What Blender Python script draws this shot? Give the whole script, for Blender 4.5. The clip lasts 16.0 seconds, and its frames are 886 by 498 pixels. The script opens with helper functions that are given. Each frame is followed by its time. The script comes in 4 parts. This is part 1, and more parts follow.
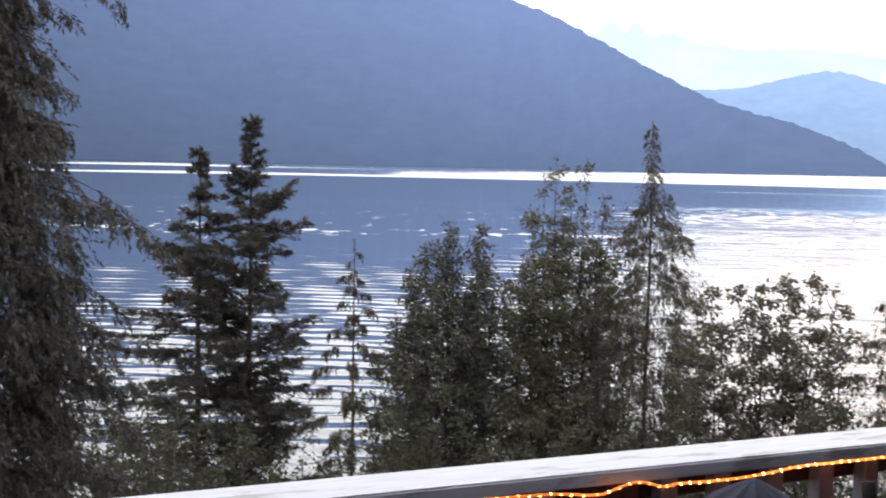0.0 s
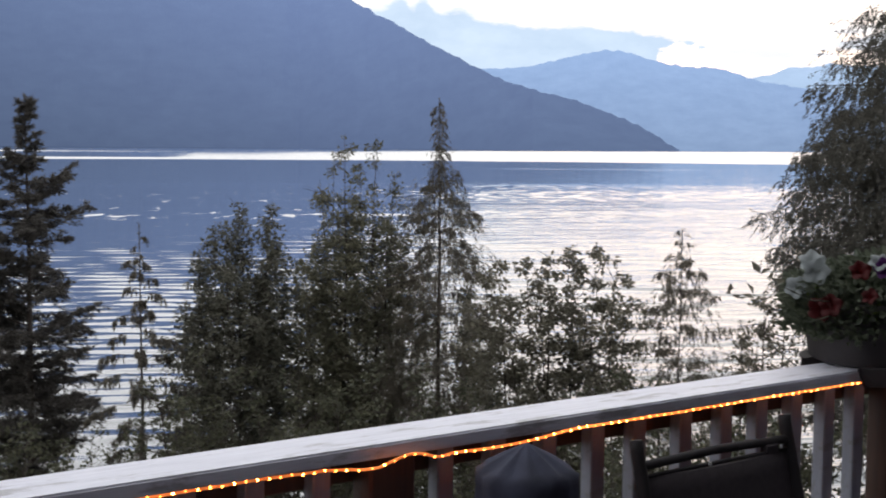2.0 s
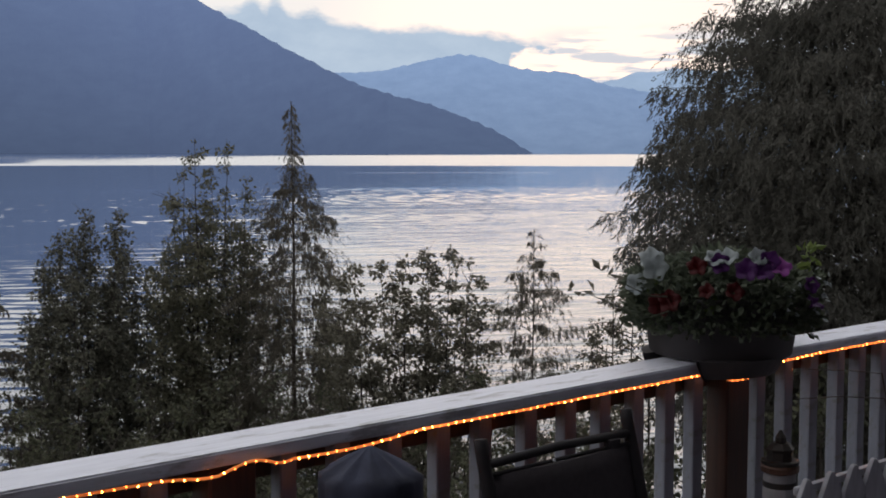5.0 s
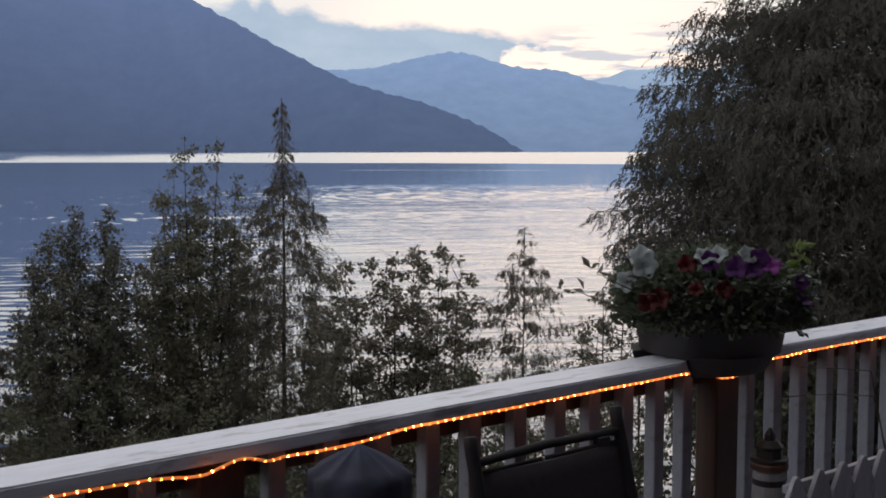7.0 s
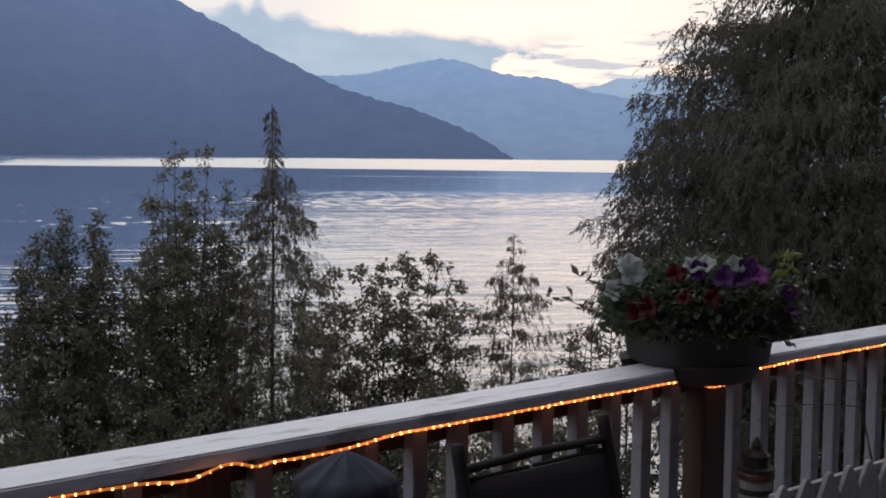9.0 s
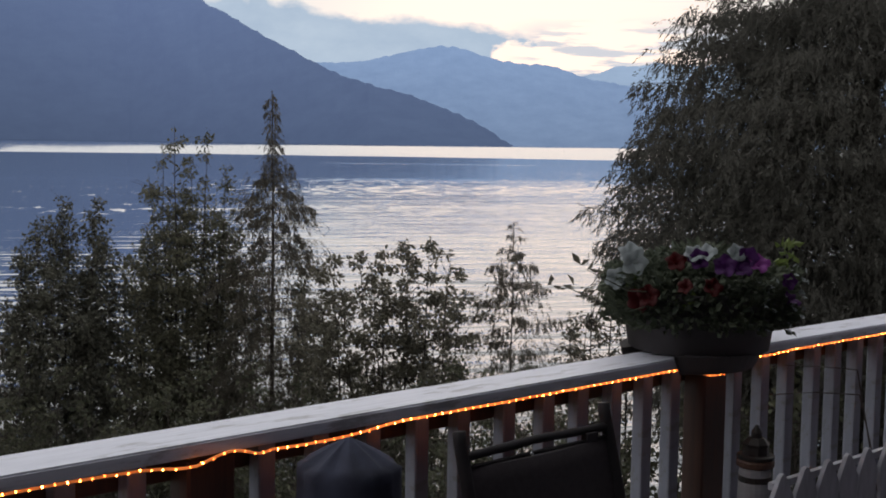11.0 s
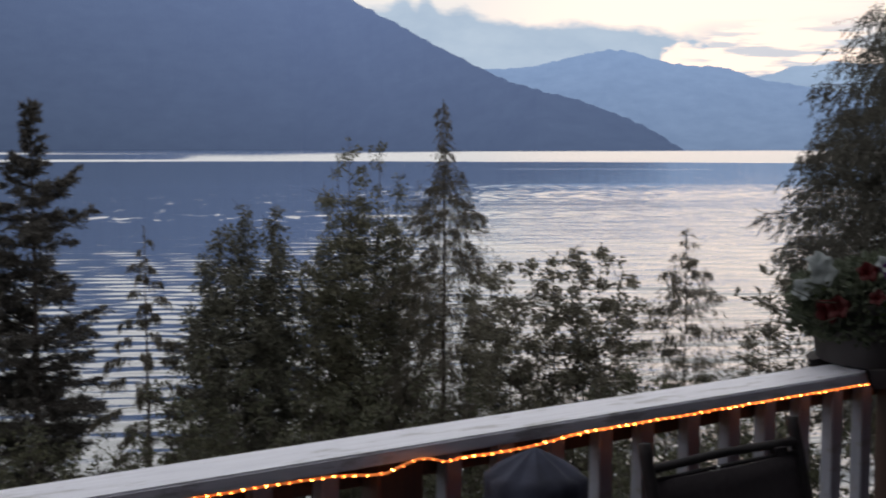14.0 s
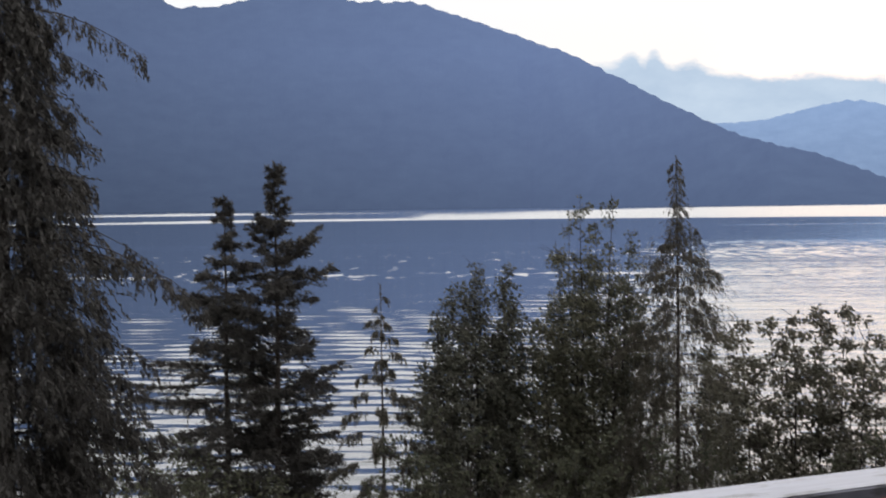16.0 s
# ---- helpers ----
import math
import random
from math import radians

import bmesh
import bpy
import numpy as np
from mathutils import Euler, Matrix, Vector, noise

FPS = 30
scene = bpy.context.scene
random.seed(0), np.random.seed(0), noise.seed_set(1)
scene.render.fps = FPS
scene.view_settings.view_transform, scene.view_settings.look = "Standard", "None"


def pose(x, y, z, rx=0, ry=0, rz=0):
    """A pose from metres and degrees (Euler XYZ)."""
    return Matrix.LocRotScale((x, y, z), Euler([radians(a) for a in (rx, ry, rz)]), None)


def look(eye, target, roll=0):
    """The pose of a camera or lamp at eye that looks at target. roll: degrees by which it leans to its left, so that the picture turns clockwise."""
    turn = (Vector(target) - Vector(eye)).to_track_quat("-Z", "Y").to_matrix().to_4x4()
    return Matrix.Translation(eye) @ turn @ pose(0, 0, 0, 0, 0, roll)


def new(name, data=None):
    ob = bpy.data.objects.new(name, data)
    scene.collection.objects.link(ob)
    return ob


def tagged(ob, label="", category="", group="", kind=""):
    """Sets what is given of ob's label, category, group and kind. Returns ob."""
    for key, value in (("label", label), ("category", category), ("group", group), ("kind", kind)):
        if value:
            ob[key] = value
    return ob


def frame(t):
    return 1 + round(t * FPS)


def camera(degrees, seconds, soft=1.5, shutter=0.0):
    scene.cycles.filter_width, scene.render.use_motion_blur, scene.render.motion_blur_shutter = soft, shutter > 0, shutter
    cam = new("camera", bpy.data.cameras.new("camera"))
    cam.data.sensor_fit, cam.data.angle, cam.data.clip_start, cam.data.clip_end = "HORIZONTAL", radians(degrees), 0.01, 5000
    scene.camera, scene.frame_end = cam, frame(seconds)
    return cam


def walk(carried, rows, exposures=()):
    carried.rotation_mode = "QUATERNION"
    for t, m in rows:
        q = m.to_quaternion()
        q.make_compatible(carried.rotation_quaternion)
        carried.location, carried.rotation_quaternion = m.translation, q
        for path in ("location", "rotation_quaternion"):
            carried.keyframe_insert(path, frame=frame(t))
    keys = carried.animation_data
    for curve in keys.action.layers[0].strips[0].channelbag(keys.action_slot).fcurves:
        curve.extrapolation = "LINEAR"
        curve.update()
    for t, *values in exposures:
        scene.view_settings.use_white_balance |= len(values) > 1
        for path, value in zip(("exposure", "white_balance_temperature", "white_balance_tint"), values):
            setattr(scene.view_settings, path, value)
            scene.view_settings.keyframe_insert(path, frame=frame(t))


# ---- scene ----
cam = camera(40.05, 16.0, 1.85, 0.5)

# ---- camera path: a phone held at eye height, panned over a lake from a deck ----
walk(cam, [
    (0.0, pose(-0.045, -0.039, 1.601, 85.98, -1.19, -0.02)),
    (0.5, pose(-0.032, -0.036, 1.600, 85.68, -0.91, -2.53)),
    (1.0, pose(-0.021, -0.018, 1.593, 85.55, -0.94, -5.44)),
    (1.5, pose(-0.006, -0.007, 1.589, 85.13, -0.68, -7.50)),
    (2.0, pose(0.010, 0.002, 1.584, 85.16, -0.37, -9.77)),
    (2.5, pose(0.020, 0.009, 1.582, 85.01, -0.23, -11.86)),
    (3.0, pose(0.034, 0.018, 1.579, 85.00, 0.04, -13.80)),
    (3.5, pose(0.045, 0.023, 1.578, 84.82, 0.38, -15.31)),
    (4.0, pose(0.048, 0.022, 1.577, 84.95, 0.17, -15.94)),
    (4.5, pose(0.050, 0.021, 1.576, 85.18, -0.10, -16.15)),
    (5.0, pose(0.049, 0.021, 1.575, 85.37, -0.02, -16.55)),
    (7.5, pose(0.053, 0.027, 1.575, 85.26, -0.26, -17.14)),
    (8.0, pose(0.053, 0.028, 1.576, 85.40, -0.62, -17.20)),
    (8.5, pose(0.053, 0.026, 1.575, 85.57, -0.62, -17.41)),
    (11.0, pose(0.044, 0.016, 1.578, 84.98, -0.79, -17.46)),
    (11.5, pose(0.040, 0.014, 1.576, 84.40, -0.77, -16.87)),
    (12.0, pose(0.042, 0.016, 1.577, 84.51, -0.85, -17.04)),
    (12.5, pose(0.045, 0.020, 1.575, 84.40, -0.53, -16.81)),
    (13.0, pose(0.040, 0.018, 1.579, 84.53, -0.43, -16.00)),
    (13.5, pose(0.028, 0.014, 1.581, 84.83, -0.55, -13.75)),
    (14.0, pose(0.005, 0.005, 1.592, 85.19, -0.01, -9.59)),
    (14.5, pose(-0.015, -0.009, 1.600, 85.67, 0.09, -6.03)),
    (15.0, pose(-0.030, -0.016, 1.607, 86.30, 0.39, -3.06)),
    (15.5, pose(-0.038, -0.002, 1.604, 86.72, 0.51, -0.59)),
    (16.0, pose(-0.043, 0.015, 1.600, 87.95, 0.71, 1.09)),
], [(0.0, 0.78), (0.5, 0.68), (1.5, 0.47), (3.5, 0.04), (5.0, -0.15), (8.5, -0.19), (12.5, -0.19), (13.5, -0.18), (14.5, -0.2), (15.3, -0.14), (16.0, 0.05)])

# ---- node helpers ----


def node(nt, kind, ins=None, **props):
    n = nt.nodes.new(kind)
    for k, v in props.items():
        setattr(n, k, v)
    for k, v in (ins or {}).items():
        if isinstance(v, bpy.types.NodeSocket):
            nt.links.new(v, n.inputs[k])
        else:
            n.inputs[k].default_value = v
    return n


def ramp(nt, fac, stops):
    n = node(nt, "ShaderNodeValToRGB", {"Fac": fac})
    el = n.color_ramp.elements
    while len(el) < len(stops):
        el.new(0.5)
    for e, (p, c) in zip(el, stops):
        e.position = p
        e.color = (c, c, c, 1) if isinstance(c, (int, float)) else (*c, 1)
    return n.outputs["Color"]


def calc(nt, op, a, b=0.0):
    return node(nt, "ShaderNodeMath", {0: a, 1: b}, operation=op).outputs[0]


def mix(nt, fac, a, b):
    n = node(nt, "ShaderNodeMix", data_type="RGBA")
    for i, v in ((0, fac), (6, a), (7, b)):
        if isinstance(v, bpy.types.NodeSocket):
            nt.links.new(v, n.inputs[i])
        else:
            n.inputs[i].default_value = v if i == 0 else (*v, 1)
    return n.outputs[2]


def material(name):
    m = bpy.data.materials.new(name)
    m.use_nodes = True
    nt = m.node_tree
    return m, nt, nt.nodes["Principled BSDF"]


# ---- world: dusk sky after the sun went behind the far range ----
SUN_AZ, SUN_EL = radians(21), radians(2.6)
world = bpy.data.worlds.new("dusk_sky")
scene.world = world
world.use_nodes = True
wt = world.node_tree
bg = wt.nodes["Background"]
sky = node(wt, "ShaderNodeTexSky", sky_type="NISHITA", sun_disc=False, sun_elevation=SUN_EL, sun_rotation=SUN_AZ, air_density=1.0, dust_density=1.5, ozone_density=1.5)
tc = node(wt, "ShaderNodeTexCoord").outputs["Generated"]
sep = node(wt, "ShaderNodeSeparateXYZ", {0: tc})
azim = calc(wt, "ARCTAN2", sep.outputs[0], sep.outputs[1])        # positive to the right of ahead
elev = calc(wt, "ARCSINE", sep.outputs[2])
n1 = node(wt, "ShaderNodeTexNoise", {"Vector": node(wt, "ShaderNodeMapping", {"Vector": tc, "Scale": (22, 22, 46)}).outputs[0], "Scale": 1.0, "Detail": 6, "Roughness": 0.6}).outputs["Fac"]
n2 = node(wt, "ShaderNodeTexNoise", {"Vector": node(wt, "ShaderNodeMapping", {"Vector": tc, "Scale": (9, 9, 75)}).outputs[0], "Scale": 1.0, "Detail": 5, "Roughness": 0.55}).outputs["Fac"]
# a bank of cloud over the far range: its ragged top falls from left to right
top = node(wt, "ShaderNodeFloatCurve", {"Value": node(wt, "ShaderNodeMapRange", {"Value": azim, "From Min": 0.0, "From Max": radians(30)}).outputs[0]})
curve = top.mapping.curves[0]
curve.points[0].location, curve.points[1].location = (0.0, 0.75), (1.0, 0.0)
for a, e in ((6.5, 6.3), (7.2, 6.6), (7.8, 6.95), (8.3, 6.7), (8.8, 7.0), (9.5, 6.45), (10.4, 6.65), (11.3, 6.15), (13.4, 5.9), (16.0, 5.75), (19.6, 5.5), (20.8, 5.2), (21.8, 4.85), (22.6, 4.2)):
    curve.points.new(a / 30, e / 10)
top.mapping.update()
edge = calc(wt, "ADD", calc(wt, "SUBTRACT", calc(wt, "MULTIPLY", top.outputs[0], radians(10)), elev), calc(wt, "MULTIPLY", calc(wt, "SUBTRACT", n1, 0.5), 0.03))
bank = node(wt, "ShaderNodeMapRange", {"Value": edge, "From Min": -0.001, "From Max": 0.007}).outputs[0]
floor_ = node(wt, "ShaderNodeMapRange", {"Value": azim, "From Min": radians(18.3), "From Max": radians(20.4), "To Min": radians(2.6), "To Max": radians(4.75)}).outputs[0]
under_ = calc(wt, "ADD", calc(wt, "SUBTRACT", elev, floor_), calc(wt, "MULTIPLY", calc(wt, "SUBTRACT", calc(wt, "ADD", calc(wt, "MULTIPLY", n1, 0.5), calc(wt, "MULTIPLY", n2, 0.5)), 0.5), 0.1))
bank = calc(wt, "MULTIPLY", bank, node(wt, "ShaderNodeMapRange", {"Value": under_, "From Min": -0.002, "From Max": 0.004}).outputs[0])
wisp = node(wt, "ShaderNodeMapRange", {"Value": n2, "From Min": 0.5, "From Max": 0.55}).outputs[0]
wisp = calc(wt, "MULTIPLY", wisp, node(wt, "ShaderNodeMapRange", {"Value": elev, "From Min": radians(5.9), "From Max": radians(4.9)}).outputs[0])
wisp = calc(wt, "MULTIPLY", wisp, node(wt, "ShaderNodeMapRange", {"Value": azim, "From Min": radians(20), "From Max": radians(22)}).outputs[0])
cloud = calc(wt, "MAXIMUM", bank, calc(wt, "MULTIPLY", wisp, 0.75))
SKY = 0.12
# sky set brighter overhead, above the view, to brighten the water
high = node(wt, "ShaderNodeMapRange", {"Value": elev, "From Min": radians(6.5), "From Max": radians(22)}, interpolation_type="SMOOTHSTEP").outputs[0]
glowing = node(wt, "ShaderNodeMapRange", {"Value": calc(wt, "COSINE", calc(wt, "SUBTRACT", azim, SUN_AZ)), "From Min": 0.982, "From Max": 1.0}, interpolation_type="SMOOTHSTEP").outputs[0]
low_sky = mix(wt, glowing, (8.2, 8.3, 8.5), (10.9, 9.7, 9.1))      # brighter towards the place where the sun went down
lit = mix(wt, 0.9, sky.outputs[0], mix(wt, high, low_sky, (11.0, 11.05, 11.2)))
shade = mix(wt, n1, (3.2, 4.2, 5.6), (5.4, 6.3, 7.3))
wt.links.new(mix(wt, cloud, lit, shade), bg.inputs["Color"])
bg.inputs["Strength"].default_value = SKY

sun = new("sun", bpy.data.lights.new("sun", "SUN"))
sun.data.energy, sun.data.angle, sun.data.color = 2.0, radians(0.5), (1.0, 0.86, 0.74)
sun.matrix_world = look((0, 0, 0), (-math.sin(SUN_AZ), -math.cos(SUN_AZ), -math.tan(SUN_EL)))

# ---- materials ----


def noise_tex(nt, scale, stretch=(1, 1, 1), detail=5, rough=0.55, coord="Object"):
    v = node(nt, "ShaderNodeTexCoord").outputs[coord]
    mp = node(nt, "ShaderNodeMapping", {"Vector": v, "Scale": stretch}).outputs[0]
    return node(nt, "ShaderNodeTexNoise", {"Vector": mp, "Scale": scale, "Detail": detail, "Roughness": rough}).outputs["Fac"]


def bump(nt, bsdf, height, strength, dist=0.002):
    b = node(nt, "ShaderNodeBump", {"Height": height, "Strength": strength, "Distance": dist})
    nt.links.new(b.outputs[0], bsdf.inputs["Normal"])


def grained(name, dark, light, rough=0.6, scale=6, stretch=(1, 14, 14), wear=None, metal=0.0, depth=0.4):
    m, nt, b = material(name)
    g = noise_tex(nt, scale, stretch)
    col = ramp(nt, g, [(0.3, dark), (0.7, light)])
    if wear:
        w = ramp(nt, noise_tex(nt, 5, (1, 4, 4), 8, 0.7), [(0.54, 0), (0.63, 1)])
        col = mix(nt, w, col, wear)
    col2 = node(nt, "ShaderNodeHueSaturation", {"Value": calc(nt, "ADD", calc(nt, "MULTIPLY", node(nt, "ShaderNodeObjectInfo").outputs["Random"], 0.16), 0.92), "Color": col})
    nt.links.new(col2.outputs[0], b.inputs["Base Color"])
    nt.links.new(ramp(nt, g, [(0.2, rough - 0.12), (0.8, rough + 0.1)]), b.inputs["Roughness"])
    b.inputs["Metallic"].default_value = metal
    bump(nt, b, noise_tex(nt, scale * 6, stretch, 4), depth)
    return m


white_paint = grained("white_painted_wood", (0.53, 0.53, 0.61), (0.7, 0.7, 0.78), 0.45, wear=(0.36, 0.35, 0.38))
# the railing's white paint with the balusters' shade put into its colour
baluster_shade_paint = grained("white_paint_with_shade", (0.2, 0.205, 0.25), (0.28, 0.29, 0.35), 0.6, 5, (10, 10, 1), wear=(0.2, 0.2, 0.21))
brown_wood = grained("stained_post_wood", (0.042, 0.018, 0.013), (0.085, 0.038, 0.025), 0.6, 5, (14, 14, 1))
deck_wood = grained("grey_deck_wood", (0.19, 0.18, 0.2), (0.3, 0.285, 0.31), 0.75)
shade_siding = grained("unseen_siding", (0.31, 0.295, 0.345), (0.39, 0.37, 0.43), 0.75)
dark_metal = grained("dark_powder_coated_metal", (0.021, 0.019, 0.021), (0.03, 0.027, 0.03), 0.75, 20, (1, 1, 1), depth=0.15)
sling = grained("black_sling_fabric", (0.036, 0.031, 0.035), (0.052, 0.045, 0.05), 0.85, 60, (1, 1, 1), depth=0.6)
cover_cloth = grained("charcoal_cover_cloth", (0.024, 0.026, 0.04), (0.06, 0.065, 0.1), 0.85, 9, (1, 1, 1), depth=0.5)
pot_clay = grained("grey_brown_planter", (0.038, 0.032, 0.034), (0.056, 0.048, 0.05), 0.7, 10, (1, 1, 1), depth=0.4)
soil_mat = grained("potting_soil", (0.015, 0.01, 0.008), (0.04, 0.028, 0.02), 0.95, 40, (1, 1, 1), depth=0.8)
plastic_white = grained("white_painted_ornament", (0.24, 0.235, 0.25), (0.34, 0.335, 0.35), 0.6, 9, (1, 1, 6), depth=0.2)
picket_paint = grained("white_picket_paint", (0.33, 0.33, 0.37), (0.47, 0.47, 0.52), 0.6, 9, (6, 6, 1), depth=0.3)
dark_paint = grained("dark_ornament_paint", (0.012, 0.01, 0.01), (0.03, 0.02, 0.016), 0.55, 12, (1, 1, 1), depth=0.2)
rust_paint = grained("brown_ornament_paint", (0.065, 0.03, 0.02), (0.11, 0.052, 0.03), 0.6, 12, (1, 1, 1), depth=0.2)
steel = grained("bright_steel", (0.55, 0.55, 0.56), (0.7, 0.7, 0.7), 0.3, 20, (1, 1, 1), metal=1.0, depth=0.1)
bark = grained("rough_bark", (0.018, 0.013, 0.011), (0.05, 0.038, 0.032), 0.9, 9, (4, 4, 1), depth=0.9)
twig_mat = grained("dry_twig", (0.05, 0.042, 0.036), (0.09, 0.075, 0.065), 0.8, 20, (1, 1, 1))


def leafy(name, dark, light, through_light=0.35, rough=0.55):
    m, nt, b = material(name)
    isl = node(nt, "ShaderNodeNewGeometry").outputs["Random Per Island"]
    big = noise_tex(nt, 1.1, detail=3)
    f = calc(nt, "ADD", calc(nt, "MULTIPLY", isl, 0.42), calc(nt, "MULTIPLY", big, 0.6))
    col = ramp(nt, f, [(0.15, dark), (0.85, light)])
    nt.links.new(col, b.inputs["Base Color"])
    b.inputs["Roughness"].default_value = rough
    b.inputs["Specular IOR Level"].default_value = 0.2
    tr = node(nt, "ShaderNodeBsdfTranslucent", {"Color": col})
    ms = node(nt, "ShaderNodeMixShader", {0: through_light, 1: b.outputs[0], 2: tr.outputs[0]})
    nt.links.new(ms.outputs[0], nt.nodes["Material Output"].inputs["Surface"])
    return m


cedar_leaf = leafy("cedar_spray", (0.066, 0.06, 0.051), (0.115, 0.1, 0.077))
dark_cedar_leaf = leafy("dark_cedar_spray", (0.066, 0.064, 0.058), (0.098, 0.092, 0.078), 0.4, 0.8)
spruce_leaf = leafy("spruce_needles", (0.052, 0.048, 0.046), (0.082, 0.075, 0.068), 0.25)
alder_leaf = leafy("alder_leaf", (0.070, 0.073, 0.055), (0.149, 0.140, 0.094), 0.4)
bush_leaf = leafy("dense_bush_leaf", (0.061, 0.062, 0.052), (0.110, 0.106, 0.079), 0.3)
shrub_leaf = leafy("shrub_leaf", (0.088, 0.083, 0.068), (0.162, 0.149, 0.110), 0.4)
under_leaf = leafy("undergrowth_leaf", (0.044, 0.049, 0.035), (0.105, 0.104, 0.066), 0.35)
petunia_leaf = leafy("petunia_leaf", (0.062, 0.075, 0.058), (0.105, 0.118, 0.078), 0.25)
lime_leaf = leafy("lime_leaf", (0.08, 0.12, 0.03), (0.16, 0.2, 0.06), 0.35)
for m in (cover_cloth, sling, dark_metal):
    m.node_tree.nodes["Principled BSDF"].inputs["Specular IOR Level"].default_value = 0.15
white_petal = leafy("white_petal", (0.216, 0.24, 0.248), (0.304, 0.328, 0.336), 0.2)
red_petal = leafy("red_petal", (0.035, 0.0021, 0.0028), (0.0595, 0.0042, 0.0049), 0.25)
purple_petal = leafy("purple_petal", (0.03375, 0.00825, 0.05625), (0.0825, 0.0225, 0.1125), 0.25)
magenta_petal = leafy("magenta_petal", (0.15, 0.02625, 0.165), (0.2475, 0.06, 0.255), 0.25)


def glow(name, colour, strength, base):
    m, nt, b = material(name)
    b.inputs["Base Color"].default_value = (*base, 1)
    b.inputs["Emission Color"].default_value = (*colour, 1)
    b.inputs["Emission Strength"].default_value = strength
    b.inputs["Roughness"].default_value = 0.3
    return m


bulb_glow = glow("warm_bulb", (1.0, 0.19, 0.03), 6.0, (0.8, 0.6, 0.4))
bulb_glow.cycles.emission_sampling = "FRONT"
nt = bulb_glow.node_tree      # bulbs differ in brightness
own = node(nt, "ShaderNodeObjectInfo").outputs["Random"]
nt.links.new(calc(nt, "ADD", 6.0, calc(nt, "MULTIPLY", calc(nt, "POWER", own, 3.0), 90.0)), nt.nodes["Principled BSDF"].inputs["Emission Strength"])
rope_glow = glow("amber_rope_tube", (1.0, 0.25, 0.055), 0.7, (0.5, 0.22, 0.06))
nt = rope_glow.node_tree      # the tube glows unevenly along its length
uneven = calc(nt, "ADD", noise_tex(nt, 5.0, (1, 0, 0), 2), calc(nt, "MULTIPLY", noise_tex(nt, 42.0, (1, 0, 0), 1), 0.5))
uneven = node(nt, "ShaderNodeMapRange", {"Value": uneven, "From Min": 0.5, "From Max": 1.0, "To Min": 0.22, "To Max": 1.15}).outputs[0]
fuller = node(nt, "ShaderNodeMapRange", {"Value": node(nt, "ShaderNodeSeparateXYZ", {0: node(nt, "ShaderNodeTexCoord").outputs["Object"]}).outputs[0], "From Min": 1.1, "From Max": 1.7, "To Min": 0.7, "To Max": 1.7}).outputs[0]
nt.links.new(calc(nt, "MULTIPLY", uneven, fuller), nt.nodes["Principled BSDF"].inputs["Emission Strength"])


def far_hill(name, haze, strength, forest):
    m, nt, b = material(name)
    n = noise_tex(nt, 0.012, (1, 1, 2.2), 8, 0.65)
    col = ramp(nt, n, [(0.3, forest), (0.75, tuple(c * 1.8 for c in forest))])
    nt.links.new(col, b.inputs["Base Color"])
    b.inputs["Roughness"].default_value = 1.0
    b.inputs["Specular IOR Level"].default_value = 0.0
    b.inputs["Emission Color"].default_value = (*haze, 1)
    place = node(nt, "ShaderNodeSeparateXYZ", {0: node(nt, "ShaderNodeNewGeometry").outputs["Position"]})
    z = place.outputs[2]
    # haze is painted as emission, stronger with height and towards the sunset
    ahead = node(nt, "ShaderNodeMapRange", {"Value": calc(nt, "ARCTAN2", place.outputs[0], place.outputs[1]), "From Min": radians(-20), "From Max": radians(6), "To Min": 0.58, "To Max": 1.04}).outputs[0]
    haze_glow = node(nt, "ShaderNodeMapRange", {"Value": z, "From Min": 0.0, "From Max": 560.0, "To Min": strength * 0.7, "To Max": strength * 1.2}).outputs[0]
    haze_glow = calc(nt, "MULTIPLY", haze_glow, ahead)
    nt.links.new(calc(nt, "MULTIPLY", haze_glow, calc(nt, "ADD", 0.97, calc(nt, "MULTIPLY", n, 0.06))), b.inputs["Emission Strength"])
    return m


hill_mat = far_hill("haze_glow_mountain", (0.25, 0.35, 0.665), 0.425, (0.014, 0.02, 0.024))
far_mat = far_hill("haze_glow_range", (0.33, 0.50, 0.86), 0.58, (0.05, 0.06, 0.07))
far2_mat = far_hill("haze_glow_far_range", (0.46, 0.63, 0.9), 0.66, (0.06, 0.07, 0.08))

lake_mat, nt, b = material("lake_water")
pos = node(nt, "ShaderNodeNewGeometry").outputs["Position"]
sp = node(nt, "ShaderNodeSeparateXYZ", {0: pos})
rad = calc(nt, "SQRT", calc(nt, "ADD", calc(nt, "MULTIPLY", sp.outputs[0], sp.outputs[0]), calc(nt, "MULTIPLY", sp.outputs[1], sp.outputs[1])))
patch = node(nt, "ShaderNodeTexNoise", {"Vector": node(nt, "ShaderNodeMapping", {"Vector": pos, "Scale": (0.0016, 0.006, 1)}).outputs[0], "Scale": 1.0, "Detail": 4}).outputs["Fac"]
shifted = calc(nt, "MULTIPLY", rad, calc(nt, "ADD", calc(nt, "MULTIPLY", calc(nt, "SUBTRACT", patch, 0.5), 0.35), 1.0))
windy = calc(nt, "MULTIPLY", node(nt, "ShaderNodeMapRange", {"Value": shifted, "From Min": 760.0, "From Max": 800.0}).outputs[0], node(nt, "ShaderNodeMapRange", {"Value": shifted, "From Min": 4800.0, "From Max": 4600.0}).outputs[0])
